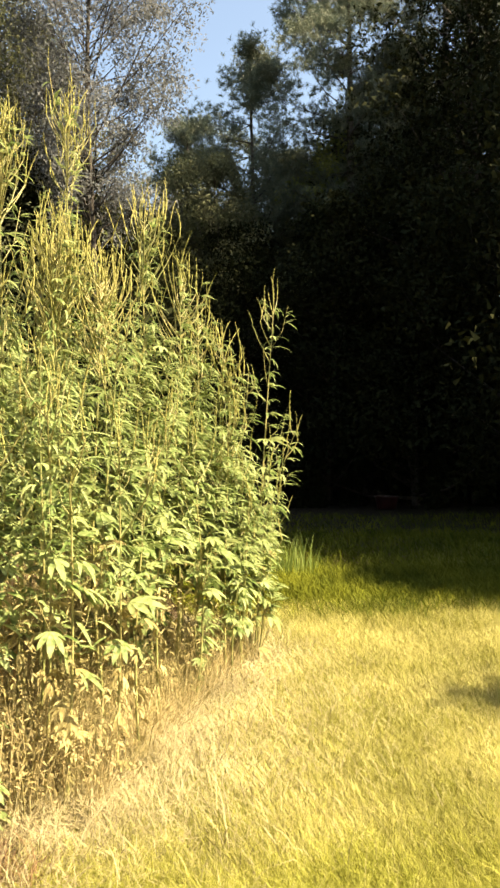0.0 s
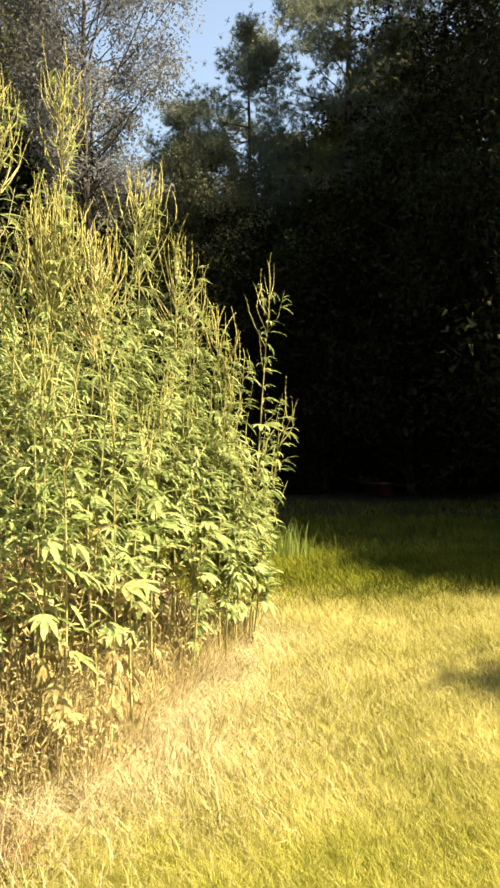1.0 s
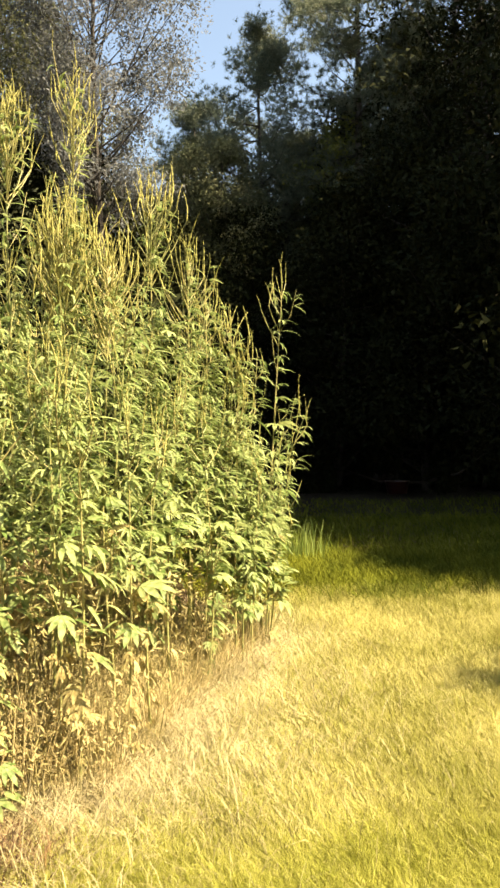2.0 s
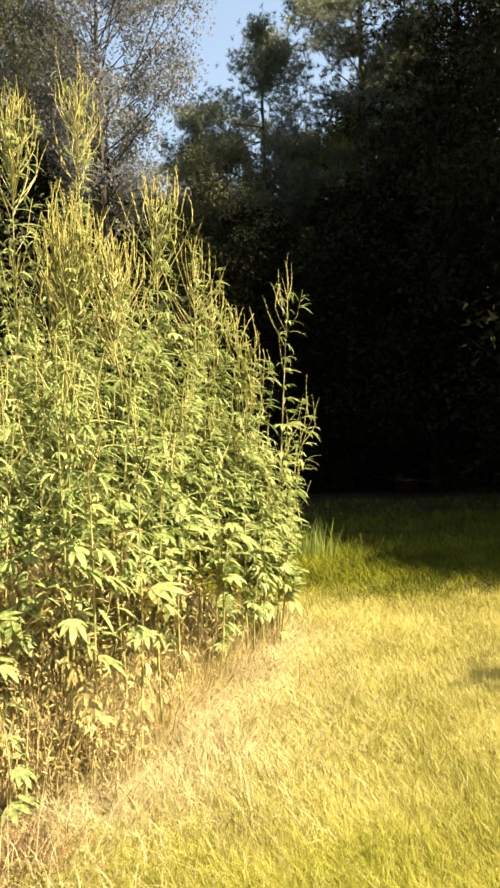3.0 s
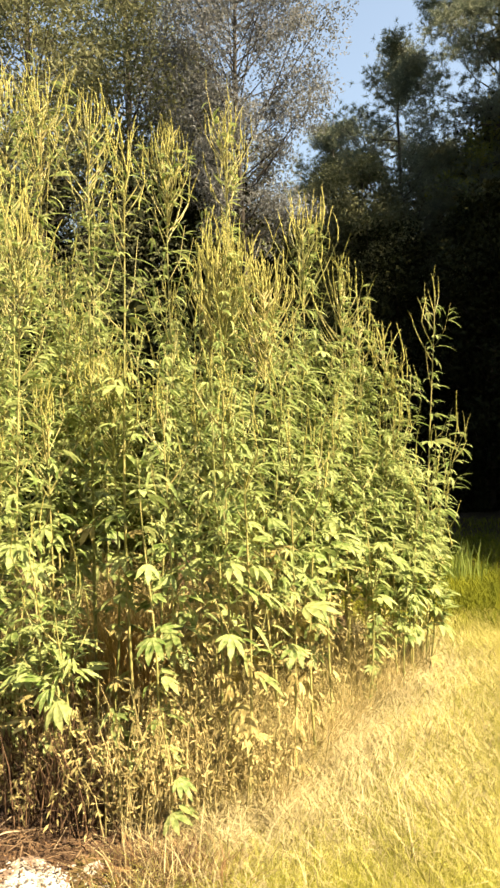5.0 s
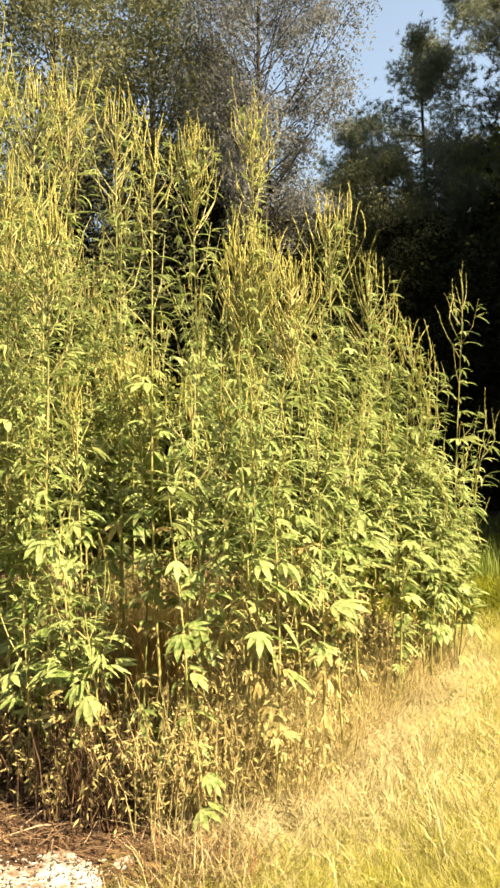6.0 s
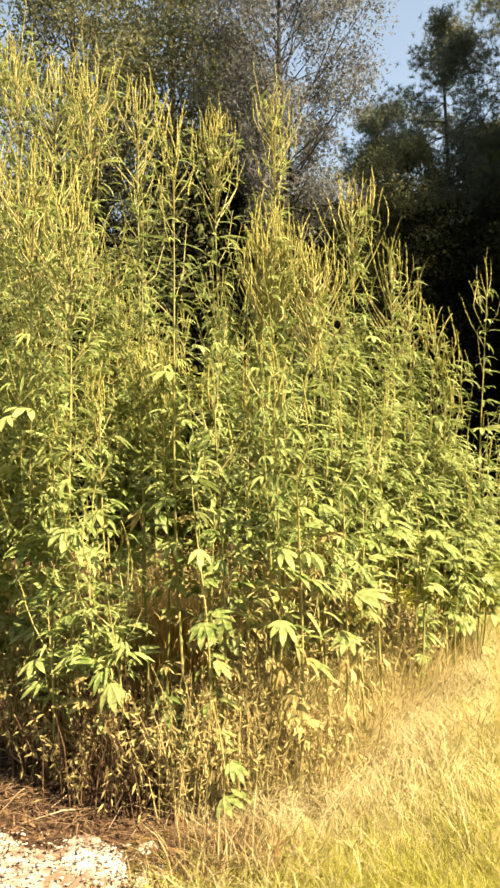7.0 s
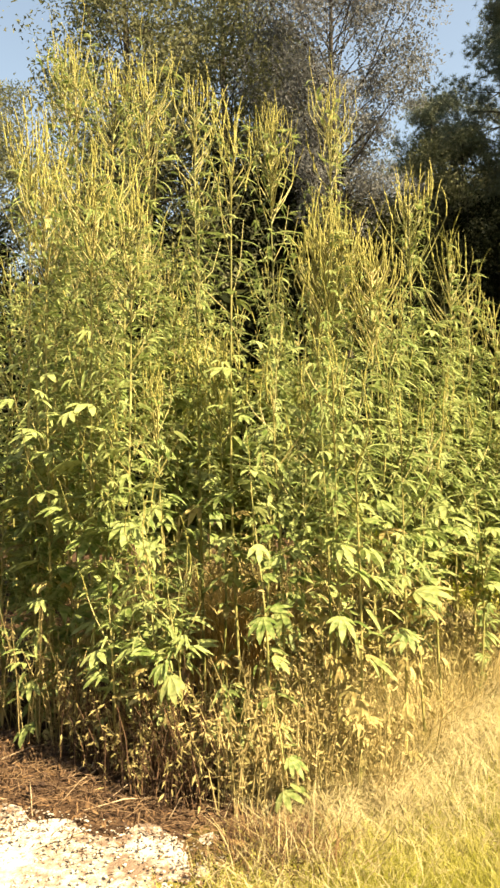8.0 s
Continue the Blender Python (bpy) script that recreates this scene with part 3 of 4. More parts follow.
# the rest of the stand, lower at the edge to fit the camera's outline
count = 0
rr = random.Random(5)
placed = [(p[0], p[1]) for p in LEADERS]
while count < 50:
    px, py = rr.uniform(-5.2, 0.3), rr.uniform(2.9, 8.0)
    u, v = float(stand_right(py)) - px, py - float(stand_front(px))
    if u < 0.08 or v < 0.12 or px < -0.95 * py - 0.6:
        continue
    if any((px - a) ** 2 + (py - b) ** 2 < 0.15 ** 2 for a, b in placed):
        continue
    if -2.1 < px < -1.2 and py < 3.9:                    # a recess in the front, set by bearings from the camera
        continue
    if abs(px + 1.68) < 0.2 and py < 4.2:                # a gap kept on the camera's sight line to the dry weeds behind
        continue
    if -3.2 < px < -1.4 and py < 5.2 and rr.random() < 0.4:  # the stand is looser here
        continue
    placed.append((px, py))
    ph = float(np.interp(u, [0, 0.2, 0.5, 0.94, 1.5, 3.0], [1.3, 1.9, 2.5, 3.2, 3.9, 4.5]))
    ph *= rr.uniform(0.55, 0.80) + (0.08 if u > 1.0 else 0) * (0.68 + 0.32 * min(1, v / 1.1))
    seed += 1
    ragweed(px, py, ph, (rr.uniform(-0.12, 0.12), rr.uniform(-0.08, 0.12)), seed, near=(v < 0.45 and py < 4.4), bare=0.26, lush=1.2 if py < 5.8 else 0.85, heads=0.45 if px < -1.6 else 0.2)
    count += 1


# ---- forest ----
def broadleaf(name, label, seed, h, first, spread, leaves, size, material, clumps=70, low=0.0, sparse=0.0, rising=(0.15, 0.75), thick=1.0):
    """A trunk with limbs and twigs, and a crown of leaf clumps along them with gaps between."""
    r = np.random.default_rng(seed)
    thing = new(name)
    tagged(thing, label, "tree", "forest edge")
    n = 9
    s = np.linspace(0, 1, n)
    trunk_pts = np.stack([0.5 * np.sin(s * 3 + seed) * s, 0.4 * np.sin(s * 2.3 + 2 * seed) * s, h * 0.9 * s], 1)
    tv, tq = tube(trunk_pts, thick * 0.011 * h * (1.12 - s) + 0.015, 9)
    limbs, centres = [(tv, tq)], []
    for i in range(clumps):
        f = first + (1 - first) * (i + r.uniform(0, 1)) / clumps
        p = np.array([np.interp(f, s, trunk_pts[:, c]) for c in range(3)])
        az = i * 2.4 + r.uniform(-0.5, 0.5)
        prof = math.sin(math.pi * min(1, max(0.05, (f - first) / (1 - first) * 0.86 + 0.12 + low * (1 - f)))) ** 0.7
        L = spread * prof * r.uniform(0.55, 1.1)
        rise = r.uniform(*rising)
        e = p + np.array([math.cos(az), math.sin(az), rise]) * L
        m = (p + e) / 2 + np.array([0, 0, -0.08 * L])
        limbs.append(tube(np.array([p, m, e]), [thick * (0.004 * h * (1.1 - f) + 0.010), thick * (0.0025 * h * (1.1 - f) + 0.008), 0.006], 5))
        for c in range(4):
            t = (0.55, 0.75, 0.95, 1.1)[c]
            centres.append((p + (e - p) * t + r.normal(size=3) * 0.16 * L, 0.16 * L + 0.28))
    lv, lq = join(limbs)
    part("trunk", mesh_np("trunk", lv, lq, material=M_BARK, smooth=True), thing)
    w = np.array([c[1] for c in centres])
    pick = r.choice(len(centres), leaves, p=w / w.sum())
    cc = np.array([c[0] for c in centres])[pick]
    off = np.clip(r.normal(size=(leaves, 3)), -1.5, 1.5) * (w[pick] * (0.62 - 0.2 * sparse))[:, None]
    off[:, 2] *= 0.65
    pos = cc + off
    pos[:, 2] = np.maximum(pos[:, 2], 0.1)
    cv, ct = leaf_cards(pos, r.uniform(0.7, 1.3, leaves) * size, aspect=0.42, tri=True)
    part("crown", mesh_np("crown", cv, None, ct, material=material), thing)
    return thing


def pine(name, label, seed, h, first, spread, tufts=3600):
    """A straight trunk with whorls of rising branches that carry bottle-brush needle tufts."""
    r = np.random.default_rng(seed)
    thing = new(name)
    tagged(thing, label, "pine tree", "forest edge")
    s = np.linspace(0, 1, 9)
    trunk_pts = np.stack([0.12 * np.sin(s * 4 + seed), 0.1 * np.sin(s * 3), h * s], 1)
    tv, tq = tube(trunk_pts, 0.010 * h * (1.05 - s) + 0.01, 9)
    limbs, ends = [(tv, tq)], []
    z = h * first
    while z < h - 0.3:
        f = (z / h - first) / (1 - first)
        for k in range(r.integers(3, 6)):
            az = r.uniform(0, 6.28)
            L = spread * (0.5 + 0.5 * math.sin(math.pi * min(1, f * 0.95 + 0.12))) * (1 - f) ** 0.38 * r.uniform(0.5, 1.1) + 0.25
            d = np.array([math.cos(az), math.sin(az), 0])
            p = np.array([0, 0, z])
            m = p + d * L * 0.5 + np.array([0, 0, 0.05 * L])
            e = p + d * L + np.array([0, 0, L * r.uniform(0.15, 0.5)])
            limbs.append(tube(np.array([p, m, e]), [0.02 + 0.02 * (1 - f), 0.016, 0.006], 5))
            for j in range(4):
                t = r.uniform(0.3, 1.05)
                q = (m + (e - m) * (t * 2 - 1)) if t > 0.5 else p + (m - p) * t * 2
                ends.append(q + r.normal(size=3) * np.array([0.1, 0.1, 0.06]) * L)
        z += r.uniform(0.4, 0.75)
    lv, lq = join(limbs)
    part("trunk", mesh_np("trunk", lv, lq, material=M_BARK, smooth=True), thing)
    ends = np.array(ends)
    c = ends[r.integers(0, len(ends), tufts)] + r.normal(size=(tufts, 3)) * np.array([0.27, 0.27, 0.17])
    per = 22
    cc = np.repeat(c, per, 0)
    d = r.normal(size=(len(cc), 3)) + np.array([0, 0, 0.5])
    d /= np.linalg.norm(d, axis=1)[:, None]
    sd = np.cross(d, r.normal(size=d.shape))
    sd /= np.linalg.norm(sd, axis=1)[:, None]
    L = r.uniform(0.12, 0.24, len(cc))[:, None]
    v = np.stack([cc - sd * 0.0085, cc + sd * 0.0085, cc + d * L], 1).reshape(-1, 3)
    part("crown", mesh_np("crown", v, None, np.arange(len(v)).reshape(-1, 3), M_PINE), thing)
    return thing


def put_tree(ob, x, y, turn=0.0, scale=1.0, first=False):
    m = Matrix.Translation((x, y, -0.05)) @ Matrix.Rotation(turn, 4, 'Z')
    if first:
        ob.matrix_basis = m @ Matrix.Scale(scale, 4)
        return ob
    return copy_thing(ob, m @ Matrix.Scale(scale / ob.scale[0], 4))


light_tree = broadleaf("broadleaf_tree", "slender broadleaf tree with small sunlit leaves tinted grey-blue for haze", 3, 17.0, 0.42, 2.3, 60000, 0.082, M_HAZE_LEAF, 110, sparse=0.7, rising=(0.6, 1.5), thick=0.5)
put_tree(light_tree, -3.5, 17.0, 0.3, 1.0, True)
side_tree = broadleaf("broadleaf_tree", "broad olive-green sunlit tree behind the weeds", 9, 16.5, 0.12, 2.8, 42000, 0.12, M_OLIVE, 120, low=0.2, rising=(0.3, 1.0), thick=0.8)
put_tree(side_tree, -8.6, 16.5, 1.0, 1.0, True)
dense = broadleaf("forest_tree", "dense forest tree with shade painted into its leaf colour", 14, 20.0, 0.04, 4.4, 38000, 0.175, M_FOREST_SHADE, 110, low=0.3)
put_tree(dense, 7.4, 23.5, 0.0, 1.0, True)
low_tree = broadleaf("understorey_tree", "low understorey tree leafy to the ground, leaves painted shade-dark", 21, 9.5, 0.02, 3.4, 24000, 0.15, M_FOREST_SHADE, 90, low=0.6)
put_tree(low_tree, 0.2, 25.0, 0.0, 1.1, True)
for x, y, turn, sc in ((-3.2, 20.5, 1.1, 0.95), (-5.4, 19.6, 2.3, 1.12), (-7.5, 18.9, 3.9, 1.1), (-9.9, 18.2, 5.6, 1.12)):
    put_tree(low_tree, x, y, turn, sc)
pine_a = pine("pine_tree", "tall dark pine with open needle crown", 31, 17.8, 0.36, 3.3, 8000)
put_tree(pine_a, 0.0, 28.0, 0.0, 1.0, True)
pine_b = pine("pine_tree", "tall forest pine with a broad needle crown", 37, 22.5, 0.46, 3.1, 9000)
put_tree(pine_b, 3.4, 25.2, 0.0, 1.0, True)

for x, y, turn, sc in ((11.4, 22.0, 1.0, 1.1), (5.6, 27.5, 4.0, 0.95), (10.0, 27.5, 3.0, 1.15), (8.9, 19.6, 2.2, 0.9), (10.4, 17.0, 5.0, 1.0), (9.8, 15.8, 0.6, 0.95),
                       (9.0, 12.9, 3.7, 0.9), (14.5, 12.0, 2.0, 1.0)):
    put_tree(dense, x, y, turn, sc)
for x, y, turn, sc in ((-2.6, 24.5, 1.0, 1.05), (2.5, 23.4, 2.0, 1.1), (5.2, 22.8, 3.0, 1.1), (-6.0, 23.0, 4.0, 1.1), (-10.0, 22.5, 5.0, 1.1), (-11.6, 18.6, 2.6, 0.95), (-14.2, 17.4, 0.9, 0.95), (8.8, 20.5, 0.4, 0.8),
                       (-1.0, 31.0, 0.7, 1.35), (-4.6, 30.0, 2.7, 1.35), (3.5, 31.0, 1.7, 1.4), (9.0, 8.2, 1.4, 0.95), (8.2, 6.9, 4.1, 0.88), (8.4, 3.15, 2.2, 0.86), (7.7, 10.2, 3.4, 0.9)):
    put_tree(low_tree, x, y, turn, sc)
for x, y, turn, sc in ((-2.6, 30.0, 2.0, 0.9), (1.6, 31.5, 1.0, 0.85), (1.9, 30.0, 5.2, 0.8)):
    put_tree(pine_a, x, y, turn, sc)
put_tree(pine_b, 7.2, 26.0, 2.0, 1.05)
put_tree(side_tree, -6.6, 21.0, 5.2, 0.95)
put_tree(side_tree, -2.4, 27.0, 2.4, 0.84)
put_tree(side_tree, -0.9, 25.5, 0.6, 0.80)
put_tree(side_tree, -13.6, 23.5, 4.4, 0.92)
put_tree(side_tree, -15.2, 19.0, 2.0, 0.88)
put_tree(side_tree, -8.3, 20.5, 3.3, 1.1)
put_tree(side_tree, 2.2, 29.0, 1.4, 0.9)
gold = broadleaf("broadleaf_tree", "slim broadleaf tree with golden sunlit leaves among the pines", 63, 14.6, 0.70, 1.5, 5200, 0.14, M_THICKET, 30, sparse=0.9, rising=(0.1, 0.6), thick=0.5)
put_tree(gold, 3.1, 26.0, 0.0, 1.0, True)
# the wood closes behind; unseen trees added at the camera's back block low sky light
for x, y, turn, sc in ((6.5, 33.0, 0.3, 1.0), (10.5, 33.0, 1.9, 1.05), (14.5, 29.0, 3.1, 1.05), (8.5, 37.5, 4.2, 1.1),
                       (12.0, -13.0, 0.5, 0.9), (6.0, -16.0, 2.1, 1.0), (0.5, -15.0, 3.6, 0.95), (-5.0, -16.5, 5.0, 1.0), (-10.5, -15.0, 1.2, 0.95), (-15.5, -11.0, 2.6, 1.0),
                       (-17.5, -5.0, 4.4, 0.95), (-18.0, 1.5, 0.1, 1.0)):
    put_tree(dense, x, y, turn, sc)
shrub = broadleaf("shrub", "leafy shrub at the forest's foot, leaves painted shade-dark", 44, 3.0, 0.02, 1.9, 4500, 0.18, M_FOREST_SHADE, 60, low=0.9, thick=0.6)
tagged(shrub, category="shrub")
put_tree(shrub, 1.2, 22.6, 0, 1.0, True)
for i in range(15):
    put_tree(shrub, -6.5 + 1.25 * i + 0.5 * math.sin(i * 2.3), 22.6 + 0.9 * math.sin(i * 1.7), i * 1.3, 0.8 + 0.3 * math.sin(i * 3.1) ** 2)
thicket = broadleaf("thicket_shrub", "small-leaved green thicket shrub behind the ragweed", 52, 2.6, 0.02, 1.5, 11000, 0.075, M_THICKET, 70, low=0.9, thick=0.5)
tagged(thicket, category="shrub", group="thicket")
put_tree(thicket, -1.9, 7.6, 0, 1.0, True)
for i in range(6):
    put_tree(thicket, -2.9 - 1.0 * i, 7.5 + 0.5 * math.sin(i * 2.1) - 0.22 * i, i * 1.9, 0.95 + 0.2 * math.sin(i * 1.3))
for x, y, turn, sc in ((-1.4, 13.2, 0.7, 1.45), (-2.9, 12.6, 2.0, 1.6), (-4.6, 12.8, 3.1, 1.5), (-6.3, 12.2, 4.4, 1.6), (-8.0, 11.6, 5.3, 1.5), (3.1, 24.3, 0.4, 1.0), (7.0, 24.0, 1.4, 1.0), (8.3, 23.4, 2.4, 0.9), (5.0, 24.5, 3.4, 1.0)):
    put_tree(shrub, x, y, turn, sc)
for i in range(6):
    put_tree(shrub, -10 + 4.0 * i, 34.0 + 0.9 * math.sin(i * 1.7), i * 1.7, 1.6)
for i in range(12):
    put_tree(shrub, -9 + 2.1 * i, 38.0 + 0.8 * math.sin(i * 2.1), i * 2.3, 1.9)


# ---- grass, straw and undergrowth ----
def scatter(n, x0, x1, y0, y1, keep):
    x = rng.uniform(x0, x1, n)
    y = rng.uniform(y0, y1, n)
    k = keep(x, y)
    x, y = x[k], y[k]
    return np.stack([x, y, ground_z(x, y) - 0.01], 1)


def lawn(x, y):
    belt = np.abs(rng.normal(0.12, 0.5, len(x))) * np.clip(1 + 0.7 * patches(x, y), 0.2, 2.2)
    out = ((x > stand_right(y) + belt) & (y < 6.6)) | (y < stand_front(x) - 0.1 - belt) | ((x > stand_right(y) + 0.2) & (y >= 6.6)) | (y > 9.5)
    gravel = (x < gravel_right(y) + 0.14 + rng.normal(0, 0.09, len(x))) & (y < 3.1) & (x > -4.3 - 0.2 * np.sin(y * 1.3) + rng.normal(0, 0.1, len(x)))
    return out & ~gravel


# wedge of lawn that the camera sees; the fine grass is kept to it
def view_wedge(x, y):
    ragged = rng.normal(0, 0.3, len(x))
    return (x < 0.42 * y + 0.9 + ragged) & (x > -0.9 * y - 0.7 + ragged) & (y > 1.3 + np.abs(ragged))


WAVES = [(1.2, 0.7, 0.3, 0.5), (-2.3, 3.1, 1.9, 0.35), (4.8, 3.3, 4.0, 0.3), (-6.5, 7.7, 2.2, 0.3), (11.0, -6.0, 0.7, 0.28), (15.0, 14.0, 5.1, 0.25), (-19.0, 9.0, 3.3, 0.2)]


def patches(x, y):
    """Uneven growth, from broad swells down to single tussocks."""
    return sum(a * np.sin(kx * x + ky * y + ph) for kx, ky, ph, a in WAVES)


def wind(n, h, amount):
    """Blades lean mostly one way, with scatter."""
    a = rng.normal(2.5, 1.7, n)
    return np.stack([np.cos(a), np.sin(a), np.zeros(n)], 1) * (h * rng.uniform(0.1, 1.1, n) * amount)[:, None]


def fresh(x, y):
    """Where the fresher, greener grass grows: close by and on the open side."""
    return rng.random(len(x)) < np.clip((3.1 + 0.3 * np.clip(x, -1, 1.5) - y) / 0.9 + 0.35 * patches(x, y), 0.12, 0.9)


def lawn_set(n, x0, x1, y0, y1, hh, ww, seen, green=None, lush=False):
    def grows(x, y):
        k = lawn(x, y) & (view_wedge(x, y) == seen)
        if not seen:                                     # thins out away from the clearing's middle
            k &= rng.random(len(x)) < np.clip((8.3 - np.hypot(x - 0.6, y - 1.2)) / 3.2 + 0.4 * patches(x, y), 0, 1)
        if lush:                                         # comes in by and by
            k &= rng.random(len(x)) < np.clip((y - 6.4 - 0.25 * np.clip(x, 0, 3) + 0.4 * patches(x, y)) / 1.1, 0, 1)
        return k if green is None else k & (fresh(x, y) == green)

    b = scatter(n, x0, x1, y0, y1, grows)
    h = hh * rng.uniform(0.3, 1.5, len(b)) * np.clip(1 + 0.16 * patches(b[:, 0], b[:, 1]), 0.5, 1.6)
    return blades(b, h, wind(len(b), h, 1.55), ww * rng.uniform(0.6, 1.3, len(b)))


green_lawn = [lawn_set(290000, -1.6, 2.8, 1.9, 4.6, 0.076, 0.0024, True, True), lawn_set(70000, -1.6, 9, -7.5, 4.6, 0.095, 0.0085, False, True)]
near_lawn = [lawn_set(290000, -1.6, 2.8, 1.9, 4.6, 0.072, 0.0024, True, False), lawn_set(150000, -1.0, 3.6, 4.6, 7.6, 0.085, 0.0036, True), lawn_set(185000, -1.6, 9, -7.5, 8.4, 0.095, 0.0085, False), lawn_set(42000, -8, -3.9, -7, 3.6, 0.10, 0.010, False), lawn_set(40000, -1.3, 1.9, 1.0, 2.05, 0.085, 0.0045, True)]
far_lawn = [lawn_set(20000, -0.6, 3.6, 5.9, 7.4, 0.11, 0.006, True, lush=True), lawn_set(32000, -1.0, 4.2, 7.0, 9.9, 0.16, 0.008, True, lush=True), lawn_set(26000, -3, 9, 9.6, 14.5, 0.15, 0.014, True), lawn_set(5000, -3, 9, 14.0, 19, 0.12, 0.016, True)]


def join_blades(sets, name, material):
    vs, qs, ts, off = [], [], [], 0
    for v, q, t in sets:
        vs.append(v)
        qs.append(q + off)
        ts.append(t + off)
        off += len(v)
    return mesh_np(name, np.concatenate(vs), np.concatenate(qs), np.concatenate(ts), material)


tagged(part("grass", join_blades(near_lawn, "grass", M_GRASS)), "sunlit yellow-green meadow grass", "grass", kind="stuff")
tagged(part("fresh_grass", join_blades(green_lawn, "fresh_grass", M_GREEN)), "fresh green grass between the yellowing blades", "grass", kind="stuff")
tagged(part("lush_grass", join_blades(far_lawn, "lush_grass", M_SHADE_GRASS)), "lush green grass, darkened for shade, towards the forest", "grass", kind="stuff")

# dead straw round the foot of the stand
def straw_keep(x, y):
    u = x - stand_right(y)
    v = stand_front(x) - y
    v = np.where(v < 0, v * 0.45, v) + np.where(x > 0.25, 9.0, 0.0)
    near_edge = np.minimum(np.abs(u), np.abs(v)) < np.abs(rng.normal(0.0, 1.0, len(x))) * np.interp(y, [4.2, 5.2], [0.6, 0.42]) + 0.05
    return near_edge & (x > -1.12 + rng.normal(0, 0.1, len(x))) & ((y > 2.75) | (rng.random(len(x)) < 0.35))


b = scatter(110000, -1.6, 1.6, 2.1, 6.8, straw_keep)
h = rng.uniform(0.02, 0.2, len(b)) * rng.uniform(0.3, 1.1, len(b)) * np.clip(1 + 0.4 * patches(b[:, 0], b[:, 1]), 0.3, 2)
straw = [blades(b, h, wind(len(b), h, 1.0) + rng.normal(0, 0.13, (len(b), 3)) * np.array([1, 1, 0.1]), rng.uniform(0.0025, 0.005, len(b)))]
b = scatter(24000, -1.6, 1.6, 2.1, 6.8, straw_keep)
n = len(b)
a = rng.normal(2.4, 1.2, n)
b[:, 2] += rng.uniform(0.01, 0.07, n)
straw.append(blades(b, rng.uniform(0.01, 0.12, n), np.stack([np.cos(a), np.sin(a), np.zeros(n)], 1) * rng.uniform(0.08, 0.26, n)[:, None], rng.uniform(0.002, 0.0042, n)))
tagged(part("dry_straw", join_blades(straw, "dry_straw", M_STRAW)), "pale dry straw matted round the weeds", "straw", kind="stuff")

# long bleached blades that lie bowed over the lawn, thickest on the dry side
def bleached_keep(x, y):
    dry = np.clip((y - 2.3 - 0.35 * np.clip(x, -1, 1.5)) / 0.9 + 0.35 * patches(x, y), 0.12, 1.0)
    return lawn(x, y) & view_wedge(x, y) & (rng.random(len(x)) < dry)


b = scatter(34000, -1.2, 2.6, 2.0, 6.9, bleached_keep)
n = len(b)
b[:, 2] += rng.uniform(0.0, 0.03, n)
a = rng.normal(2.6, 1.5, n)
reach = rng.uniform(0.03, 0.14, n) * rng.uniform(0.5, 1.2, n)
bowed = blades(b, rng.uniform(0.03, 0.105, n), np.stack([np.cos(a), np.sin(a), np.zeros(n)], 1) * reach[:, None], rng.uniform(0.0016, 0.0034, n))
tagged(part("bleached_grass", join_blades([bowed], "bleached_grass", M_BLEACHED)), "long bleached grass blades bowed over the lawn", "grass", kind="stuff")

# a tuft of tall green grass beyond the stand's edge
for tx, ty, tn in ((0.47, 9.3, 90), (0.66, 9.5, 40)):
    a = rng.uniform(0, 6.28, tn)
    b = np.stack([tx + 0.13 * rng.normal(size=tn), ty + 0.1 * rng.normal(size=tn), np.zeros(tn)], 1)
    h = rng.uniform(0.3, 0.68, tn)
    ob = part("grass_tuft", join_blades([blades(b, h, np.stack([np.cos(a), np.sin(a), 0 * a], 1) * (h * 0.22)[:, None], np.full(tn, 0.012))], "grass_tuft", M_TUFT))
    tagged(ob, "tuft of tall green grass in the lawn", "grass")

# dry weeds between the stems
def under_keep(x, y):
    thin = (x > -1.3) | ((rng.random(len(x)) < 0.12) & (x > -2.2) & (y > 3.4))
    return (x < stand_right(y)) & (y > stand_front(x) - 0.05) & thin


b = scatter(66000, -4.2, 0.3, 2.7, 6.0, under_keep)
h = rng.uniform(0.06, 0.6, len(b)) * rng.uniform(0.25, 1.0, len(b))
stalks = blades(b, h, rng.normal(0, 0.2, (len(b), 3)) * np.array([1, 1, 0]), rng.uniform(0.0025, 0.0055, len(b)))
b = scatter(13000, -3.4, -0.9, 4.4, 7.4, lambda x, y: y > stand_front(x) + 0.9)
h = rng.uniform(0.1, 0.85, len(b)) * rng.uniform(0.4, 1.0, len(b))
tall = blades(b, h, rng.normal(0, 0.2, (len(b), 3)) * np.array([1, 1, 0]), rng.uniform(0.003, 0.007, len(b)))
tagged(part("dry_weed_stalks", join_blades([stalks, tall], "dry_weed_stalks", M_UNDER)), "thin dry weed stalks under the ragweed", "undergrowth", kind="stuff")
b = scatter(60000, -4.2, 0.3, 2.8, 6.0, under_keep)
b[:, 2] = 1.0 * rng.uniform(0, 1, len(b)) ** 1.6 + 0.02
back = scatter(22000, -3.4, -0.9, 4.4, 7.4, lambda x, y: y > stand_front(x) + 0.9)
back[:, 2] = 0.75 * rng.uniform(0, 1, len(back)) ** 1.4 + 0.02
b = np.concatenate([b, back])
lv, lq = leaf_cards(b, rng.uniform(0.018, 0.055, len(b)), 0.2, 0.2)
tagged(part("undergrowth", mesh_np("undergrowth", lv, lq, material=M_DRYLEAF)), "small yellowing weeds between the stems", "undergrowth", kind="stuff")


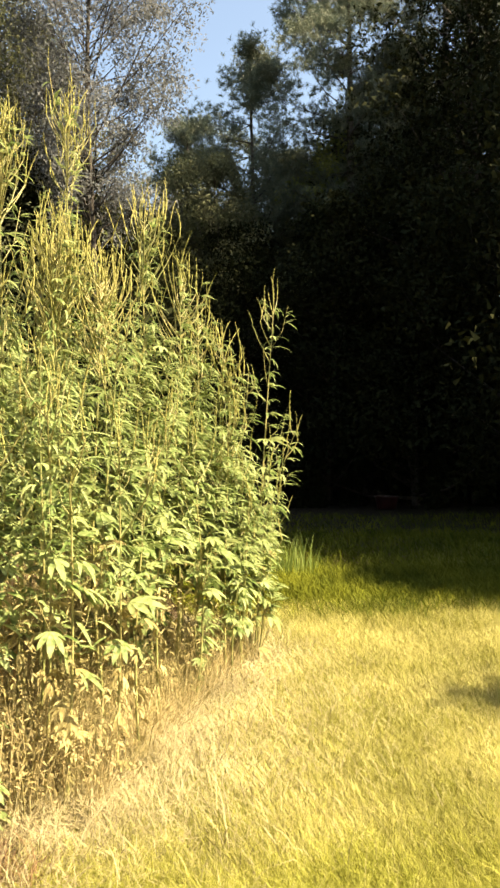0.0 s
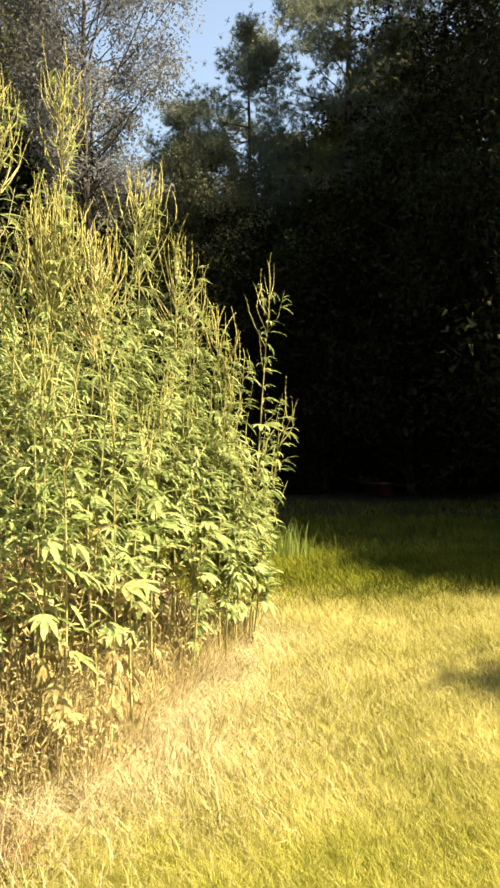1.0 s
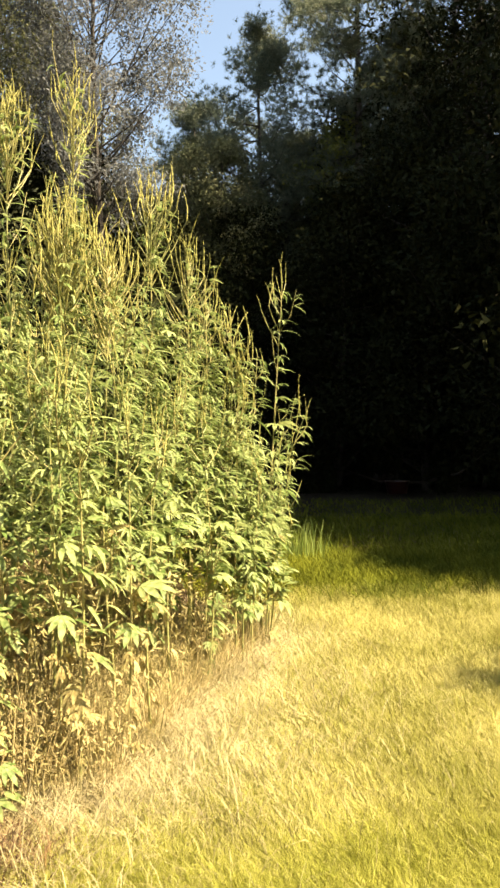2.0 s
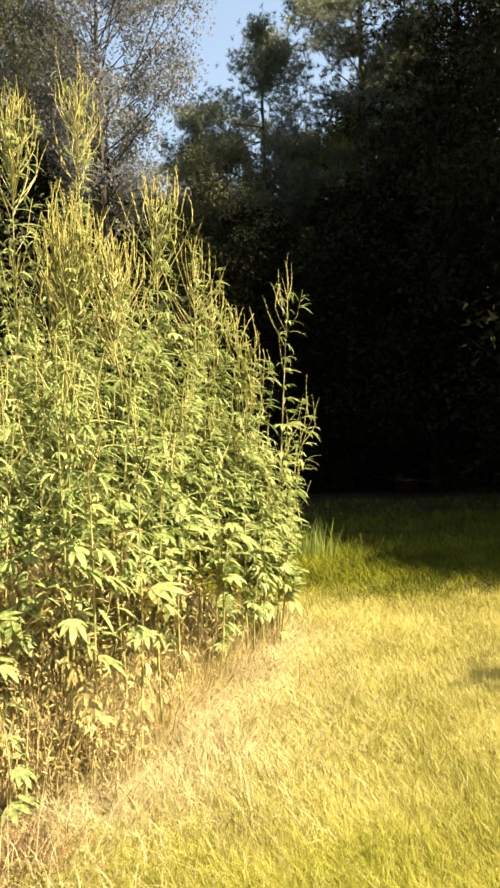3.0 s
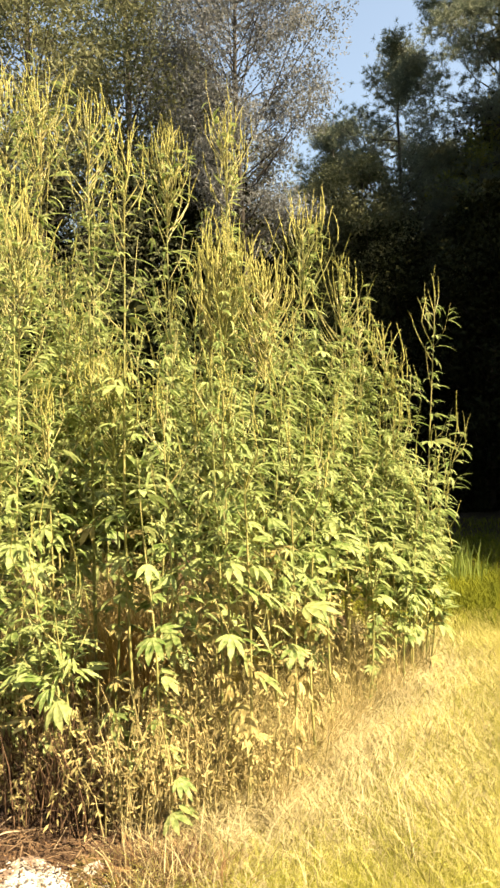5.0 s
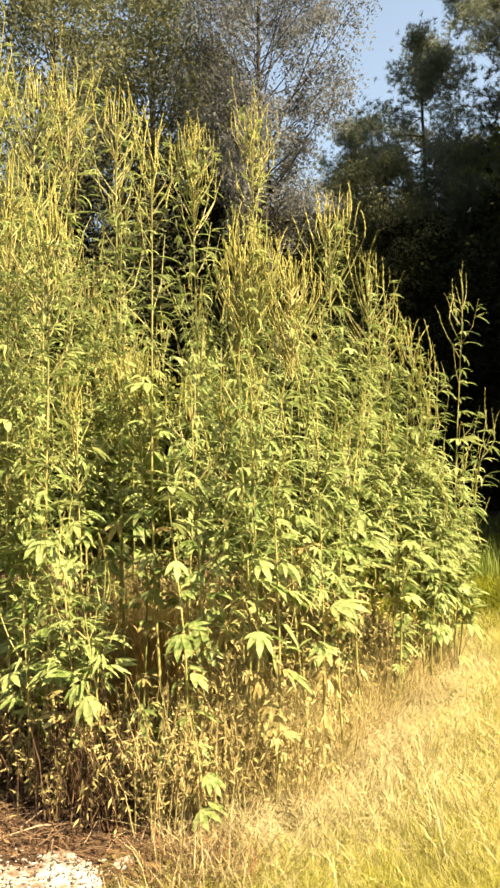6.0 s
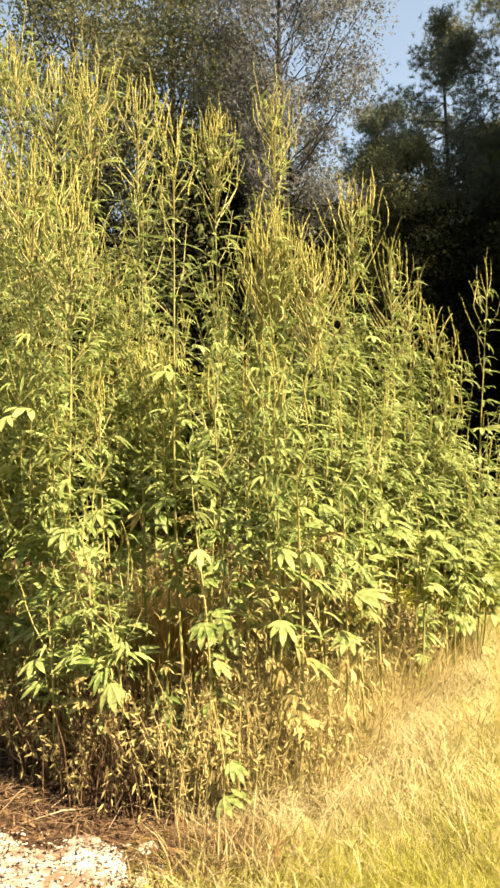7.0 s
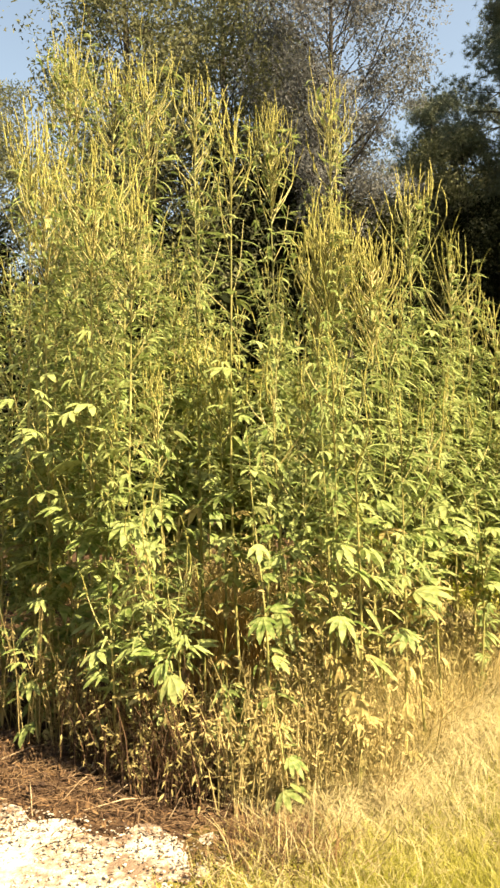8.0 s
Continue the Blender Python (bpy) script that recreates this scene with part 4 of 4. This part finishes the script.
# brown leaf litter on the bare ground by the gravel
b = scatter(20000, -4.2, -0.9, 2.1, 4.0, lambda x, y: (y > 2.75 - 0.55 * rng.random(len(x)) ** 2.2) | (x > -1.3))
b[:, 2] = 0.03 + 0.02 * rng.random(len(b))
lv, lq = leaf_cards(b, rng.uniform(0.014, 0.045, len(b)), 1.0, 0.3)
# litter browns lowered as well, to carry the shade under the weeds
M_LITTER = mat("leaf_litter", (0.028, 0.013, 0.008), (0.15, 0.085, 0.042), 0.85, 4, 0, 1, 'island', 0.05, 0.5)
tagged(part("leaf_litter", mesh_np("leaf_litter", lv, lq, material=M_LITTER)), "brown dead leaves strewn beneath the weeds", "leaf litter", kind="stuff")


# flattened dead stalks on the bare ground
b = scatter(3600, -4.2, -0.9, 2.3, 3.9, lambda x, y: y > 2.55 + 0.2 * rng.random(len(x)))
b[:, 2] += 0.03
n = len(b)
a = rng.normal(0.0, 0.7, n)
flat = np.stack([np.cos(a), np.sin(a), np.zeros(n)], 1) * rng.uniform(0.06, 0.3, n)[:, None]
M_FLAT = mat("flattened_stalk", (0.075, 0.042, 0.026), (0.24, 0.155, 0.09), 0.85, 4, 0, 1, 'island', 0.05, 0.5)
tagged(part("stalk_litter", join_blades([blades(b, rng.uniform(0.005, 0.04, n), flat, rng.uniform(0.003, 0.008, n))], "stalk_litter", M_FLAT)), "flattened dead stalks beneath the weeds", "litter", kind="stuff")

# a clump of dead brown weeds in the gap
for cx, cy in ((-1.85, 4.35), (-2.02, 4.65), (-1.7, 4.5)):
    n = 300
    b = np.stack([cx + 0.14 * rng.normal(size=n), cy + 0.14 * rng.normal(size=n), np.zeros(n)], 1)
    h = rng.uniform(0.25, 0.9, n)
    ob = part("dead_weed_clump", join_blades([blades(b, h, rng.normal(0, 0.24, (n, 3)) * np.array([1, 1, 0]), rng.uniform(0.003, 0.009, n))], "dead_weed_clump", M_DEAD))
    tagged(ob, "clump of dead orange-brown weeds among the ragweed", "weed", "dead weeds")


# thin brown stems crowded at the foot of the close clump
M_BROWN = mat("brown_stem", (0.05, 0.025, 0.015), (0.14, 0.08, 0.042), 0.85, 6, 0, 1, 'island', 0.1, 0.45)
for cx, cy, ch in ((-1.52, 2.86, 0.5), (-1.68, 2.98, 0.55), (-1.36, 2.85, 0.45), (-1.6, 2.88, 0.5), (-1.85, 3.12, 0.5)):
    n = 34
    b = np.stack([cx + 0.1 * rng.normal(size=n), cy + 0.07 * rng.normal(size=n), np.zeros(n)], 1)
    h = ch * rng.uniform(0.3, 1.0, n)
    ob = part("dead_weed_clump", join_blades([blades(b, h, rng.normal(0, 0.13, (n, 3)) * np.array([1, 1, 0]), rng.uniform(0.003, 0.008, n))], "dead_weed_clump", M_BROWN))
    tagged(ob, "clump of thin brown weed stems by the gravel", "weed", "brown stems")


def yellowing_weed(x, y, h, seed, stalk=M_UNDER, leaf=M_UNDER, label="yellowing small-leaved weed crowded at the stand's foot", group="yellowing weeds"):
    """A loose weed of thin stems with small narrow leaves all along them."""
    r = np.random.default_rng(seed)
    thing = new("yellowing_weed")
    thing.matrix_basis = Matrix.Translation((x, y, 0.0))
    tagged(thing, label, "weed plant", group)
    stems, pos = [], []
    for i in range(22):
        a, L = r.uniform(0, 6.28), h * r.uniform(0.55, 1.0)
        p0 = np.array([0.06 * r.normal(), 0.05 * r.normal(), -0.01])
        out = np.array([math.cos(a), math.sin(a), 0.0]) * L * r.uniform(0.05, 0.4)
        p1, p2 = p0 + out * 0.35 + np.array([0, 0, L * 0.55]), p0 + out + np.array([0, 0, L])
        stems.append(tube(np.array([p0, p1, p2]), [0.0035, 0.0028, 0.0012], 4))
        f = r.uniform(0.2, 1.0, 15)[:, None]
        pos.append(np.where(f < 0.5, p0 + (p1 - p0) * f * 2, p1 + (p2 - p1) * (f * 2 - 1)))
    v, q = join(stems)
    tagged(part("stalkwork", mesh_np("stalkwork", v, q, material=stalk, smooth=True), thing), kind="stuff")
    pos = np.concatenate(pos)
    lv, lq = leaf_cards(pos, r.uniform(0.018, 0.05, len(pos)), 0.3, 0.24)
    tagged(part("foliage", mesh_np("foliage", lv, lq, material=leaf), thing), kind="stuff")


for i, (x, y, h) in enumerate(((-1.28, 2.86, 0.6), (-1.16, 2.9, 0.55), (-1.34, 3.0, 0.7), (-1.05, 2.98, 0.5), (-1.2, 3.05, 0.7), (-0.92, 3.1, 0.5), (-1.0, 3.2, 0.6), (-0.82, 3.28, 0.5), (-1.12, 3.3, 0.7), (-0.7, 3.4, 0.45), (-0.95, 3.45, 0.6), (-2.9, 3.38, 0.95), (-2.6, 3.32, 0.8), (-3.2, 3.5, 1.0), (-2.4, 3.3, 0.7), (-3.5, 3.55, 1.0))):
    yellowing_weed(x, y, h, 900 + i)
for i, (x, y, h) in enumerate(((-1.42, 2.9, 0.45), (-1.5, 2.95, 0.55), (-1.62, 3.0, 0.6), (-1.75, 3.05, 0.55), (-1.56, 3.08, 0.65), (-1.9, 3.14, 0.55), (-2.08, 3.2, 0.6), (-2.3, 3.3, 0.6), (-1.76, 2.92, 0.4), (-1.96, 3.0, 0.45), (-2.2, 3.12, 0.5))):
    yellowing_weed(x, y, h, 930 + i, M_BROWN, M_DRYLEAF, "withering brown weed with small curled leaves by the gravel", "withering weeds")

# a low mound of dead brown stalks in the grass by the gravel
M_MOUND = mat("reddish_dead_stalk", (0.05, 0.026, 0.013), (0.20, 0.115, 0.05), 0.85, 6, 0, 1, 'island', 0.1, 0.45)
for cx, cy in ((-1.0, 2.50), (-0.9, 2.6), (-1.08, 2.62)):
    n = 380
    b = np.stack([cx + 0.085 * rng.normal(size=n), cy + 0.07 * rng.normal(size=n), np.zeros(n)], 1)
    h = rng.uniform(0.03, 0.15, n)
    ob = part("dead_grass_mound", join_blades([blades(b, h, rng.normal(0, 0.12, (n, 3)) * np.array([1, 1, 0]), rng.uniform(0.003, 0.007, n))], "dead_grass_mound", M_MOUND))
    tagged(ob, "low mound of dead reddish-brown stalks in grass", "dead grass", "dead mounds")


# ---- gravel ----
def gravel_sheet():
    nx, ny = 90, 200
    xs, ys = np.linspace(-4.6, -1.0, nx), np.linspace(-9, 2.95, ny)
    x, y = np.meshgrid(xs, ys)
    x = np.where(x > -2, x + (x + 2) * (gravel_wave(y) + 0.06), x)
    y = np.where(y > 2, y + (y - 2) * (0.16 * np.sin(x * 1.3 + 0.6) + 0.1 * np.sin(x * 3.7 + 1) + 0.06 * np.sin(x * 8.3) + 0.02 * np.sin(x * 19.0)), y)
    x = x - np.clip((-3.2 - x) / 1.2, 0, 1.2) * (0.25 * np.sin(y * 1.3) + 0.16 * np.sin(y * 2.9 + 1) + 0.05 * np.sin(y * 7.3))
    edge = np.minimum(np.minimum(np.minimum((gravel_right(y) - 0.15 - x) / 0.5, (2.55 - y) / 0.5), (x + 4.4) / 0.5), 1)
    z = ground_z(x, y) + 0.022 * np.clip(edge, -1, 1) + 0.006 * np.sin(x * 13 + 3 * np.sin(y * 5.3)) * np.sin(y * 11 + 2 * np.sin(x * 4.7)) * np.clip(1.6 - edge, 0, 1)
    i = (np.arange(ny - 1)[:, None] * nx + np.arange(nx - 1)[None, :]).ravel()
    return mesh_np("gravel_path", np.stack([x, y, z], -1).reshape(-1, 3), np.stack([i, i + 1, i + nx + 1, i + nx], 1), material=M_GRAVEL, smooth=True)


gravel = part("gravel_path", gravel_sheet())
tagged(gravel, "white crushed limestone gravel with litter at its edge", "gravel", kind="structure")


def stone_mesh(seed):
    r = np.random.default_rng(seed)
    bm = bmesh.new()
    bmesh.ops.create_icosphere(bm, subdivisions=1, radius=1)
    for v in bm.verts:
        v.co *= r.uniform(0.75, 1.15)
        v.co.z *= 0.16
    me = bpy.data.meshes.new("stone")
    bm.to_mesh(me)
    bm.free()
    me.materials.append(M_STONE)
    return me


STONES = [stone_mesh(50 + i) for i in range(6)]
for i in range(200):
    x, y = rr.uniform(-3.2, -0.95), 1.9 + 0.62 * rr.random() ** 1.1
    s = 0.010 + 0.032 * rr.random() ** 2.4
    part("stone", STONES[i % 6], gravel, m=Matrix.Translation((x, y, 0.019)) @ Euler((rr.uniform(-0.12, 0.12), rr.uniform(-0.12, 0.12), rr.uniform(0, 6))).to_matrix().to_4x4() @ Matrix.Scale(s, 4))

def gravel_chips(n):
    """Small broken stones: flattened, uneven octahedra."""
    x, y = rng.uniform(-3.4, -0.95, n), 1.7 + 0.9 * rng.random(n) ** 1.1
    c = np.stack([x, y, ground_z(x, y) + 0.018], 1)
    s = rng.uniform(0.003, 0.011, n)[:, None]
    d = np.array([(1, 0, 0), (0, 1, 0), (-1, 0, 0), (0, -1, 0), (0, 0, 0.4), (0, 0, -0.4)], float)
    a = rng.uniform(0, 6.28, n)
    turn = np.stack([np.stack([np.cos(a), -np.sin(a)], 1), np.stack([np.sin(a), np.cos(a)], 1)], 1)
    v = np.repeat(d[None], n, 0) * rng.uniform(0.6, 1.3, (n, 6, 1))
    v[:, :, :2] = np.einsum("nij,nkj->nki", turn, v[:, :, :2])
    v = c[:, None, :] + v * s[:, None, :]
    f = np.array([(0, 1, 4), (1, 2, 4), (2, 3, 4), (3, 0, 4), (1, 0, 5), (2, 1, 5), (3, 2, 5), (0, 3, 5)])
    t = (np.arange(n)[:, None, None] * 6 + f[None]).reshape(-1, 3)
    return mesh_np("gravel_chips", v.reshape(-1, 3), None, t, M_CHIP)


M_CHIP = mat("limestone_chip", (0.18, 0.15, 0.12), (0.48, 0.44, 0.39), 0.9, 20, 0, 1, 'island', 0.0, 0.5)
tagged(part("gravel_chips", gravel_chips(3400), gravel), kind="stuff")

# fallen twigs and stalks on the ground
for i in range(26):
    x, y = rr.uniform(-3.2, -0.9), rr.uniform(2.45, 3.6)
    L, az = rr.uniform(0.12, 0.5), rr.uniform(0, 6.28)
    d = np.array([math.cos(az), math.sin(az), rr.uniform(-0.01, 0.06)])
    p = np.array([x, y, 0.025])
    v, q = tube(np.array([p, p + d * L * 0.5 + np.array([0, 0, 0.02]), p + d * L]), [0.0034, 0.003, 0.0015], 5)
    ob = part("twig", mesh_np("twig", v, q, material=M_TWIG, smooth=True))
    tagged(ob, "dry fallen stalk on the ground beneath the weeds", "twig", "fallen stalks")


# ---- far thing in the shade ----
# an unidentified dark red object, given a made-up tub shape
def tub_stand_in():
    thing = new("metal_tub")
    thing.matrix_basis = pose(4.0, 21.3, 0.0, 0, 0, 20)
    tagged(thing, "unidentified dark red object in the forest's shade, built as a tub", "tub")
    bm = bmesh.new()
    bmesh.ops.create_cone(bm, cap_ends=False, segments=28, radius1=0.28, radius2=0.36, depth=0.36, matrix=Matrix.Translation((0, 0, 0.19)))
    bmesh.ops.solidify(bm, geom=bm.faces[:], thickness=0.012)
    me = bpy.data.meshes.new("body")
    bm.to_mesh(me)
    bm.free()
    me.materials.append(M_RED)
    part("body", me, thing)
    # rim added only to give the small glints
    a = np.linspace(0, 2 * np.pi, 29)
    v, q = tube(np.stack([0.365 * np.cos(a), 0.365 * np.sin(a), np.full(29, 0.375)], 1), np.full(29, 0.009), 6)
    part("rim", mesh_np("rim", v, q, material=M_GLINT, smooth=True), thing, "thin paler rim added for the glints")


tub_stand_in()
